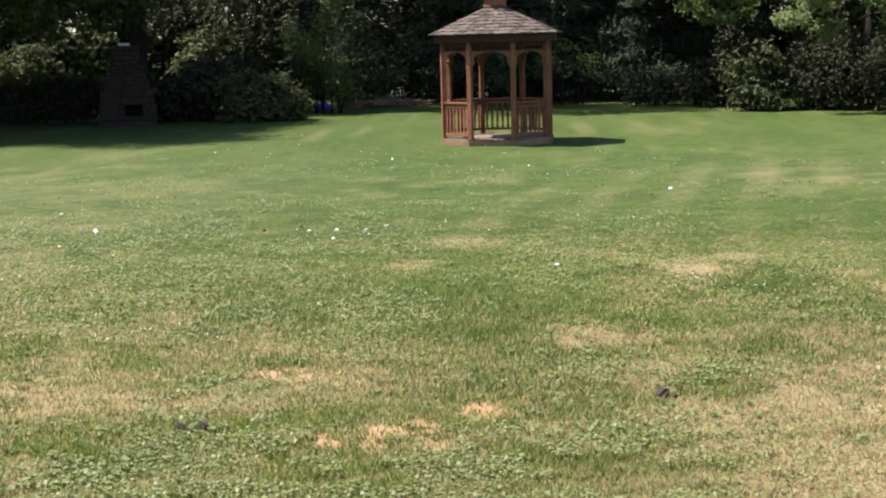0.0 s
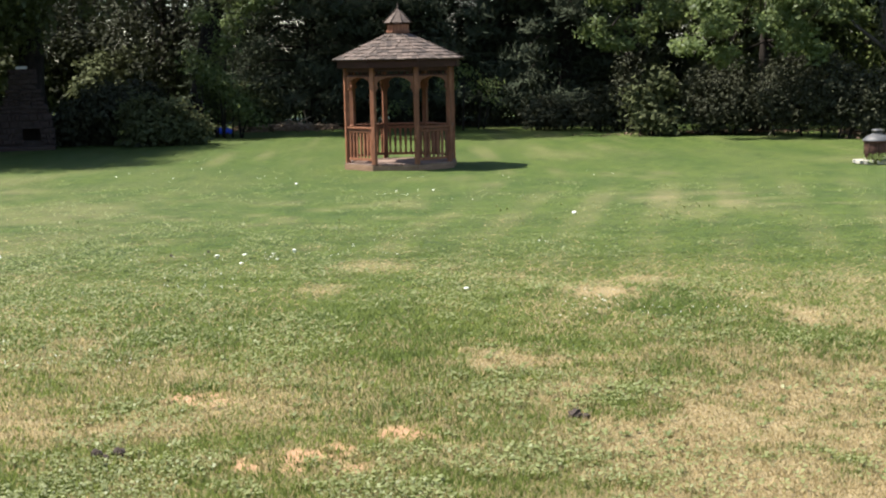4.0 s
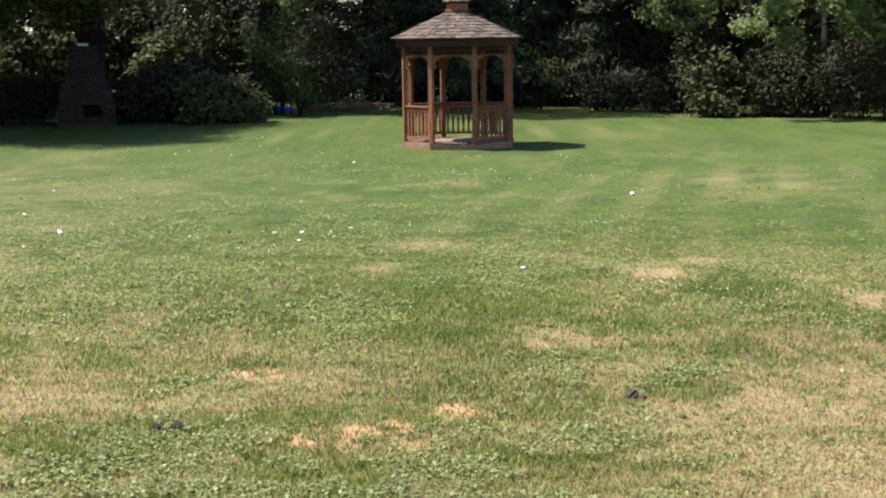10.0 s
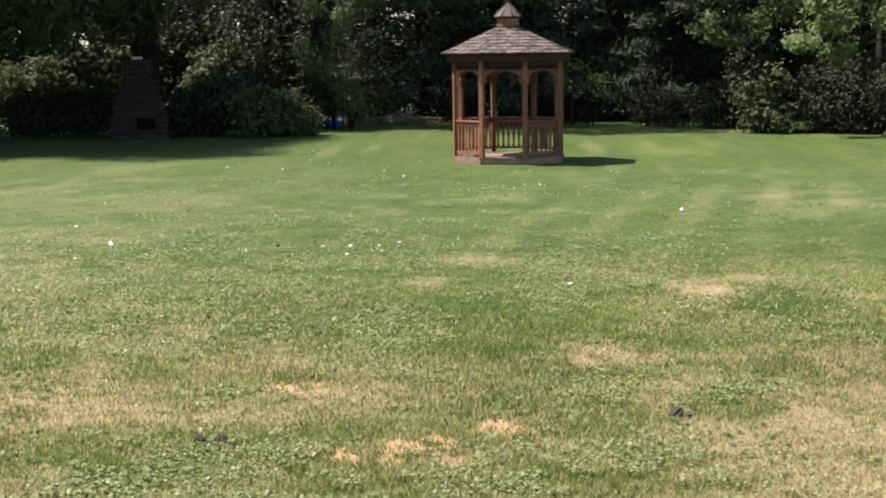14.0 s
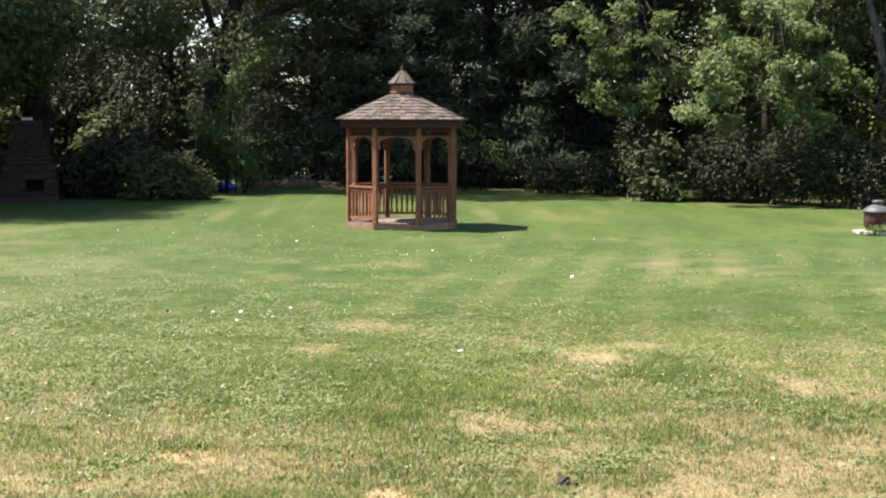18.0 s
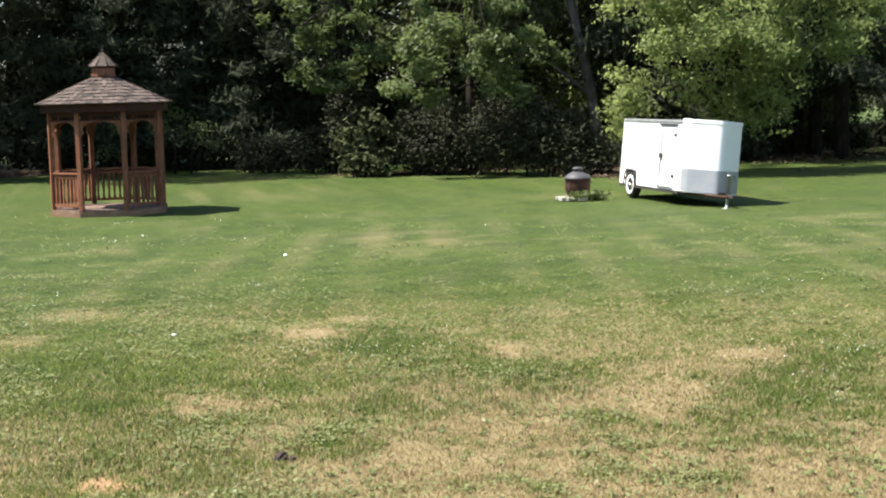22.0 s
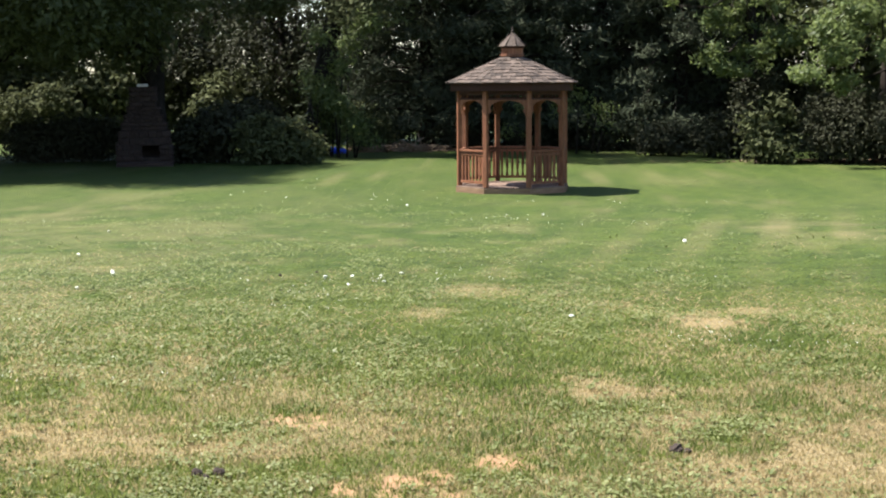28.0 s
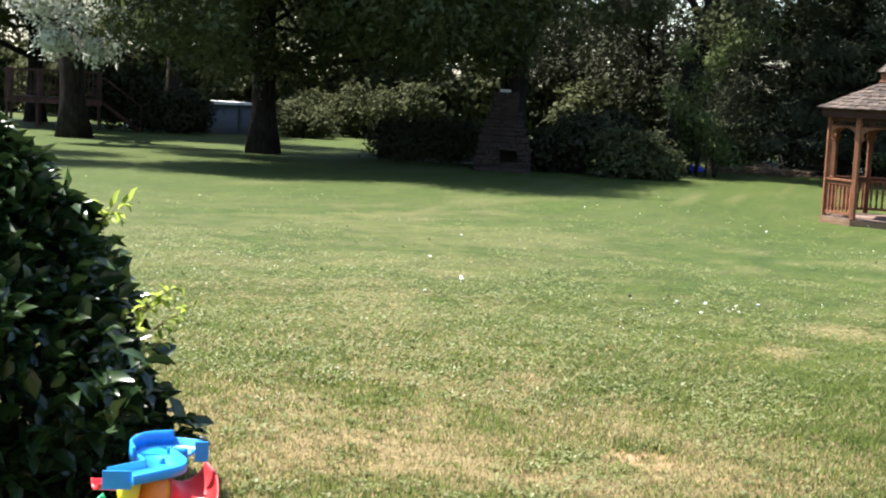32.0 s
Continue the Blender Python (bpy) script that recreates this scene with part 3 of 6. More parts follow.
def tree(label, base, trunk, lobes, leaf, clumps, per=22, size=0.2, spread=0.42, bark=M_BARK, seed=1, name="tree", group="", limbs=0.55):
    """A tapered trunk (height, foot radius, lean x, lean y) with limbs to its lobes, and a crown of leaf clumps."""
    r = np.random.default_rng(seed)
    ob = empty(name, rooted(*base), label, "tree", group)
    h, rad, lx, ly = trunk
    bm = bmesh.new()
    pts, rr = [], []
    for i in range(9):
        s = i / 8
        pts.append((lx * s ** 1.3 + 0.12 * math.sin(3 * s + seed), ly * s ** 1.3 + 0.1 * math.cos(2.3 * s + seed), h * s - 0.1 * (i == 0)))
        rr.append(rad * (1.45 if i == 0 else 1.0) * (1 - 0.72 * s))
    tube(bm, pts, rr, 10)
    if limbs:
        for l in lobes:
            s = float(r.uniform(0.3, 0.75))
            a = Vector(pts[int(s * 8)])
            b = Vector((l[0] - base[0], l[1] - base[1], l[2]))
            if (b - a).length < 0.6:
                continue
            mid = a.lerp(b, 0.5) + Vector((0, 0, -0.12 * (b - a).length))
            k = rad * (1 - 0.7 * s) * limbs
            tube(bm, [a, mid, b], [k, k * 0.65, k * 0.2], 6)
            for j in range(3):
                e = b + Vector(r.normal(size=3)) * float(min(l[3], l[5])) * 0.55
                tube(bm, [mid.lerp(b, 0.4 + 0.2 * j), e], [k * 0.4, k * 0.08], 5)
    part("trunk", bm, bark, ob)
    c, o = clumped(lobes, clumps, per, spread, r)
    keep = c[:, 2] > 0.1
    v, f = leaves(c[keep] - np.array([base[0], base[1], 0]), o[keep], size * 1.25, 1.4, 0.25, 0.5, r, True)
    soup("crown", v, f, leaf, ob)
    return ob


def shrub(label, base, lobes, leaf, clumps, per=20, size=0.12, spread=0.2, seed=1, name="shrub", group="", stems=7):
    """Several stems from the ground under a mass of leaves."""
    r = np.random.default_rng(seed)
    ob = empty(name, rooted(*base), label, "shrub", group)
    for j in range(stems):
        bm = bmesh.new()
        l = lobes[j % len(lobes)]
        e = Vector((l[0] - base[0], l[1] - base[1], l[2])) + Vector(r.normal(size=3)) * 0.35 * float(l[3])
        e.z = max(e.z, 0.4)
        a = Vector((e.x * 0.7 + float(r.normal()) * 0.1, e.y * 0.7 + float(r.normal()) * 0.1, -0.03))
        tube(bm, [a, a.lerp(e, 0.5) + Vector((0, 0, 0.1)), e], [0.035, 0.025, 0.008], 5)
        part("stem", bm, M_BARK, ob)
    c, o = clumped(lobes, clumps, per, spread, r)
    c[:, 2] = np.where(c[:, 2] < 0.05, 0.05 + r.random(len(c)) * 0.25, c[:, 2])
    v, f = leaves(c - np.array([base[0], base[1], 0]), o, size * 1.25, 1.3, 0.25, 0.5, r, True)
    soup("foliage", v, f, leaf, ob)
    return ob


def pine(label, base, h, rad, reach, low, seed, dens=1.0, name="pine_tree", group=""):
    """A conifer: whorls of drooping boughs with needle tufts."""
    r = np.random.default_rng(seed)
    ob = empty(name, rooted(*base), label, "tree", group)
    bm = bmesh.new()
    tube(bm, [(0, 0, -0.1), (0.05, 0, h * 0.3), (0, 0.05, h * 0.65), (0, 0, h)], [rad * 1.3, rad, rad * 0.6, 0.03], 9)
    cs, os_ = [], []
    z = low
    while z < h - 0.3:
        n = int(r.integers(4, 7))
        ln = reach * (1 - (z - low) / (h - low)) ** 0.75 * float(r.uniform(0.75, 1.1)) + 0.3
        for j in range(n):
            a = 2 * math.pi * (j + float(r.uniform(-0.3, 0.3))) / n + z
            d = Vector((math.cos(a), math.sin(a), 0))
            e = d * ln + Vector((0, 0, z - ln * float(r.uniform(0.02, 0.3))))
            tube(bm, [Vector((0, 0, z)), d * ln * 0.5 + Vector((0, 0, z + 0.1)), e], [0.05, 0.03, 0.008], 4, False)
            k = int(95 * dens * ln)
            s = r.random(k) ** 0.65
            p = np.array([0, 0, z]) * (1 - s)[:, None] + np.array(e) * s[:, None]
            p = p + r.normal(size=(k, 3)) * np.array([0.33, 0.33, 0.16])
            cs.append(p)
            os_.append(np.tile(np.array([d.x, d.y, 0.2]), (k, 1)))
        z += float(r.uniform(0.45, 0.75))
    part("trunk", bm, M_BARK, ob)
    c, o = np.concatenate(cs), np.concatenate(os_)
    v, f = leaves(c, o, 0.10, 3.6, 0.2, 0.2, r, True)
    soup("needles", v, f, M_PINE, ob)
    return ob


def ring(cx, cy, z, n, rad, lobe, seed, dz=0.8):
    """Lobes set round a centre."""
    r = np.random.default_rng(seed)
    out = []
    for j in range(n):
        a = 2 * math.pi * j / n + float(r.uniform(-0.3, 0.3))
        q = rad * float(r.uniform(0.75, 1.1))
        k = lobe * float(r.uniform(0.75, 1.2))
        out.append((cx + q * math.cos(a), cy + q * math.sin(a), z + float(r.uniform(-dz, dz)), k, k, k * 0.7))
    return out


# the great maples over the left side of the lawn
# Its outlying lobes above z 8 are unseen, added to shade the lawn
tree("old shade maple with a broad dark crown above the lawn", (-17.45, 42.0), (10, 0.40, 0.3, -0.3),
     [q for q in ring(-17.6, 40.4, 4.9, 11, 7.0, 2.7, 1, 0.5) if q[0] > -17.3] + [(-17.6, 39.6, 3.0, 1.3, 0.7, 0.6), (-16.0, 39.8, 2.95, 1.0, 0.7, 0.55), (-18.9, 39.8, 3.3, 0.9, 0.7, 0.5), (-14.6, 40.0, 3.2, 1.1, 0.7, 0.6), (-23.2, 33.0, 9.2, 2.4, 1.6, 1.2), (-26.0, 36.4, 9.4, 2.2, 1.4, 1.1)] + [q for q in ring(-17.6, 40.8, 8.2, 8, 5.4, 3.0, 2) if q[0] > -20.5] + [(-17.6, 41, 11, 4.5, 4.5, 2.6), (-14.5, 36.5, 7.2, 3, 2.8, 1.8), (-18.0, 35.5, 7.2, 3, 2.6, 1.6), (-21.8, 40.2, 8.2, 2.2, 2.0, 1.2), (-20.8, 43.8, 8.4, 2.2, 2.0, 1.2), (-18.4, 46.6, 8.6, 2.2, 2.0, 1.2), (-22.8, 47.6, 8.6, 2.2, 2.0, 1.2)], M_MAPLE, 2500, 92, 0.112, 0.42, seed=3, limbs=0.3)
tree("tall maple with a thick trunk behind the stone fireplace", (-10.9, 46.6), (13, 0.44, 0.2, -0.6),
     [q for q in ring(-11.6, 42.4, 6.4, 10, 6.0, 2.4, 4, 0.6) if q[0] < -10.4] + [q for q in ring(-10.8, 42.5, 9.5, 8, 5.2, 3.0, 5) if q[0] < -11.8] + [(-14.6, 43.2, 12, 3.2, 3.2, 2.0), (-12.2, 36.2, 7.6, 2.6, 2.4, 1.6), (-12.4, 48.6, 8.6, 2.4, 2.0, 1.6), (-10.6, 49.6, 10.6, 2.6, 2.0, 1.8)], M_MAPLE, 1500, 92, 0.112, 0.42, seed=6)
# Its leaf colour carries the bright glints of sun
tree("maple beside the pool deck, leaves whitened for sun glints", (-24.3, 42.8), (9, 0.45, -0.3, -0.2),
     # Lobes above z 6 stand out of view, added to shade the ground
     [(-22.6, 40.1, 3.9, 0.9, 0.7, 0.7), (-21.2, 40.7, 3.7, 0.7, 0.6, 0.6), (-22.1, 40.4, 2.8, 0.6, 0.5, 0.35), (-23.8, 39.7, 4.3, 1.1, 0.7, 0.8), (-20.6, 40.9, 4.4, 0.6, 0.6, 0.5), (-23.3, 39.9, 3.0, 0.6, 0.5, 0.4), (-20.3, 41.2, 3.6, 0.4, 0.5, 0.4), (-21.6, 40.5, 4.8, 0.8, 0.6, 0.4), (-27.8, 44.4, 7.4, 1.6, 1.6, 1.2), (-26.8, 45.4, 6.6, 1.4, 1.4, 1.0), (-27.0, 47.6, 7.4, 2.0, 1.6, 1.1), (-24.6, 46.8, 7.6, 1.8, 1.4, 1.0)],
     M_GLINT_LEAF, 1600, 20, 0.10, 0.22, seed=9)
tree("dark maple shading the pool deck", (-31.5, 52.5), (10, 0.35, 0.2, -0.2),
     ring(-31.0, 51.0, 5.2, 7, 3.2, 2.2, 70) + ring(-30.6, 51.4, 8.4, 6, 2.8, 2.4, 71) + [(-29.0, 50.4, 6.2, 2.0, 2.0, 1.4)], M_MAPLE, 700, 60, 0.15, 0.42, seed=72)
# Added tree: its crown hangs above the view to shade the lawn
tree("added maple behind the pool, its unseen crown shading the lawn", (-28.0, 57.5), (11, 0.35, 0.8, -0.8),
     [(-29.5, 49.0, 7.6, 2.2, 2.0, 1.4), (-26.5, 48.4, 8.2, 2.4, 2.0, 1.5), (-28, 52.5, 8.8, 2.6, 2.2, 1.6), (-28.5, 56, 9.5, 2.6, 2.4, 1.8)],
     M_MAPLE, 700, 60, 0.15, 0.42, seed=73)
# Outlying lobes near z 11 are out of view, added to shade behind the gazebo
leaning = tree("leaning tree with a dark trunk among the shrubs", (-6.1, 50.4), (12, 0.42, 2.4, 0.2),
     [q for q in ring(-5.8, 49.5, 8.0, 7, 3.6, 2.0, 10) if q[1] > 48.4] + [(-5.0, 49.5, 11, 3.2, 3.2, 2.4), (-4.2, 48.6, 4.9, 1.4, 1.4, 0.6), (-8.3, 50.2, 5.6, 1.7, 1.4, 0.9), (-9.4, 51.0, 4.4, 0.9, 0.9, 0.5), (-6.2, 49.8, 10.4, 2.2, 1.8, 1.2), (-3.2, 46.0, 10.8, 2.3, 2.0, 1.2), (-0.6, 46.4, 10.9, 2.2, 1.9, 1.2), (-3.4, 49.2, 11.4, 2.4, 2.0, 1.2), (0.6, 49.0, 11.2, 2.0, 1.9, 1.1)], M_SHRUB, 760, 62, 0.13, 0.34, seed=11, limbs=0)
for way, wide in (([(0.75, 0.0, 4.8), (1.35, -0.2, 5.5), (2.45, -0.35, 5.95), (3.8, -0.5, 6.5), (5.2, -0.6, 7.4)], [0.2, 0.18, 0.14, 0.1, 0.05]),
                  ([(0.72, 0.0, 4.6), (0.25, -0.2, 5.6), (-0.1, -0.3, 6.8)], [0.16, 0.12, 0.08])):
    part("limb", tube(bmesh.new(), way, wide, 8), M_BARK, leaning)

# dark pines behind the gazebo
for i, (x, y, h, rad, reach, low) in enumerate([(-2.6, 55.5, 15, 0.25, 3.2, 1.4), (0.6, 54.2, 16, 0.27, 3.3, 1.2), (3.8, 55.0, 15, 0.26, 3.3, 1.0),
                                                (6.6, 53.5, 14, 0.24, 3.0, 1.2), (2.2, 58.5, 17, 0.28, 3.6, 1.0), (-0.8, 59.0, 16, 0.27, 3.5, 1.2), (5.6, 58.6, 16, 0.27, 3.4, 1.0), (9.4, 55.6, 14, 0.25, 3.0, 1.0), (8.6, 60.5, 15, 0.25, 3.2, 0.8),
                                                (-4.8, 58.5, 16, 0.27, 3.4, 1.4)]):
    pine("tall dark pine in the shaded tree line", (x, y), h, rad, reach, low, 100 + i, group="pines behind the gazebo")

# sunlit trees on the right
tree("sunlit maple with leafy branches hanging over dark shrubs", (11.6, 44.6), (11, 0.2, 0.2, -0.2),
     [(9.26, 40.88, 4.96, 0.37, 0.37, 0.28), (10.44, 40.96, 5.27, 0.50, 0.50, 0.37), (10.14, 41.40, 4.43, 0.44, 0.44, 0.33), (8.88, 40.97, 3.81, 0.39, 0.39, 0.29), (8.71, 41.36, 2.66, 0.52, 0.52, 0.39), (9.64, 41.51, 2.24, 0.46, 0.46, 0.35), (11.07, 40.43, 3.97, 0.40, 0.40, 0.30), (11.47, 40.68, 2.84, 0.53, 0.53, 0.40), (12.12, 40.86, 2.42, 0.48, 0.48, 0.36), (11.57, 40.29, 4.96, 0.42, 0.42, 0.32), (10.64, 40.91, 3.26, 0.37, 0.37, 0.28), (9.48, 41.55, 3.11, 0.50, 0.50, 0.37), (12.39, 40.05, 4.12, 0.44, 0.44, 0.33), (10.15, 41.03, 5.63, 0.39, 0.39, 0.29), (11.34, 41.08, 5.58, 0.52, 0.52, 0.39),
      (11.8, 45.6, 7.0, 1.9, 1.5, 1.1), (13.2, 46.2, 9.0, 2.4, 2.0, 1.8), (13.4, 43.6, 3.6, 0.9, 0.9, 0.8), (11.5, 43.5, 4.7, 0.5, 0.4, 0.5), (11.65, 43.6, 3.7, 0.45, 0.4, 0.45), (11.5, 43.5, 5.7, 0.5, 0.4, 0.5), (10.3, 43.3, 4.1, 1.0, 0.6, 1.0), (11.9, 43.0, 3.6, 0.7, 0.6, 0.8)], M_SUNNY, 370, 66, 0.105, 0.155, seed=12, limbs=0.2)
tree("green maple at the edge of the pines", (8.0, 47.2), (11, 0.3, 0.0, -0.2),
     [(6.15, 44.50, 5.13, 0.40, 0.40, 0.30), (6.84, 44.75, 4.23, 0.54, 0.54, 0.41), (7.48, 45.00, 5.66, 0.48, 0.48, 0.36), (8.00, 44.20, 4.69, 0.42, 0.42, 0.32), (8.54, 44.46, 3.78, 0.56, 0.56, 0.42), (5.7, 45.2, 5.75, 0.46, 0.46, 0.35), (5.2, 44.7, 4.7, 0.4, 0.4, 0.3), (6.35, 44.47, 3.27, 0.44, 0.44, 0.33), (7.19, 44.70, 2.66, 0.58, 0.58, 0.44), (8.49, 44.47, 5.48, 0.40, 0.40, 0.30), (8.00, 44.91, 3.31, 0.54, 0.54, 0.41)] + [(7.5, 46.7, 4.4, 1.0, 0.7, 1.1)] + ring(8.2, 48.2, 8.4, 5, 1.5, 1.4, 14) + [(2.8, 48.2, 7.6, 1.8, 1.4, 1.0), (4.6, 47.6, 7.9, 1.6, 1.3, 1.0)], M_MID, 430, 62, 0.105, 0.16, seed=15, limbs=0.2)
# The far east lobe at z 6.6 is unseen, added to shade the grass
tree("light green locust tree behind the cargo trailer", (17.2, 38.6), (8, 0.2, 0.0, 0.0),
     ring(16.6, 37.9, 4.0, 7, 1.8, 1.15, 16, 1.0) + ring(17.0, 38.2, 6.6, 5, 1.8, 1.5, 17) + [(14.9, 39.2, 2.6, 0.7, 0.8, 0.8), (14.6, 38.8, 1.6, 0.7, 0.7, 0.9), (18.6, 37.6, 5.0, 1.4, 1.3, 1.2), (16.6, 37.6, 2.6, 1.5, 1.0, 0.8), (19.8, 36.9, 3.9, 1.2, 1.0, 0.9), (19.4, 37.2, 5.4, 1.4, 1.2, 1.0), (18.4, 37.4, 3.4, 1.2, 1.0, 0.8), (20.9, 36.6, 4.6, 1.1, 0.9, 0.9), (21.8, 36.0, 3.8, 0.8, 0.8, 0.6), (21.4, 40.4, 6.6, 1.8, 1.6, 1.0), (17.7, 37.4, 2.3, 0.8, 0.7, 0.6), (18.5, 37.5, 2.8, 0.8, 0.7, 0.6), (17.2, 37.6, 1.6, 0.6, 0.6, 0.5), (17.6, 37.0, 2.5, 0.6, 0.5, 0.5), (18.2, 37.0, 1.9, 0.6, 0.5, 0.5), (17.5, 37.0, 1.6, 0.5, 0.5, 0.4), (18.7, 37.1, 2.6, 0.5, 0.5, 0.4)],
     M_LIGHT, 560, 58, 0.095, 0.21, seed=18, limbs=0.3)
tree("half-dead grey tree with a leaning trunk", (16.2, 45.6), (9, 0.2, -2.2, 0.0),
     [(15.6, 46.8, 7.6, 2.2, 1.8, 1.6), (17.6, 46.8, 6.0, 1.8, 1.6, 1.4), (14.0, 47.0, 5.0, 1.2, 1.2, 1.0)], M_SHRUB, 260, 28, 0.16, 0.4, M_GREYBARK, seed=19)
for i, (x, y, h, low) in enumerate([(28.9, 57.0, 13, 2.6), (28.4, 52.6, 12, 2.6), (24.5, 56.0, 14, 2.4), (32.5, 56.0, 13, 2.4), (21.0, 50.5, 13, 1.0), (31.5, 50.0, 12, 2.6), (24.2, 46.4, 12, 2.9), (23.6, 43.4, 12, 3.0), (27.5, 45.6, 12, 2.7), (18.6, 47.6, 13, 3.2), (19.0, 43.8, 13, 4.0)]):
    pine("spruce with a bare lower trunk beside the far lawn", (x, y), h, 0.19, 3.4, low, 140 + i, 0.9, "spruce_tree", "spruces beyond the trailer")

# the wood behind, seen in the gaps
for i, (x, y, h, k) in enumerate([(-33, 62, 12, 3.4), (-27.5, 66, 13, 3.6), (-21, 64, 11, 3.2), (-17.5, 67, 12, 3.2), (-6.0, 64, 13, 3.0), (-10.6, 66, 11, 2.2), (-8.6, 60.5, 10, 2.2), (-12.4, 62.5, 8, 2.0), (11, 60, 15, 3.6), (17, 62, 14, 3.6), (22, 64, 13, 3.4), (13.6, 52, 12, 2.8), (19.5, 57, 12, 3.0),
                                  (-36, 50, 13, 3.4), (34, 66, 14, 3.6), (27, 82, 14, 4.4), (38, 80, 14, 4.4), (46, 72, 14, 4.4)]):
    # Behind the fireplace the wood's shade is put into a darker leaf
    tree("tree of the wood behind the garden", (x, y), (h * 0.8, 0.28, 0.3 * math.sin(i), 0.2),
         ring(x, y, h * 0.42, 6, k * 0.85, k * 0.62, 200 + i, 1.2) + ring(x, y, h * 0.7, 5, k * 0.7, k * 0.65, 230 + i, 1.0) + [(x, y - 1, h * 0.22, k * 0.8, k * 0.7, h * 0.12)],
         M_HEDGE_SHADED if -19 < x < -5 else M_MAPLE if i % 3 or x < 0 else M_LIGHT, 200 if -19 < x < -5 else 520, 36, 0.145 if -19 < x < -5 else 0.19, 0.5, seed=260 + i, group="wood behind the garden")

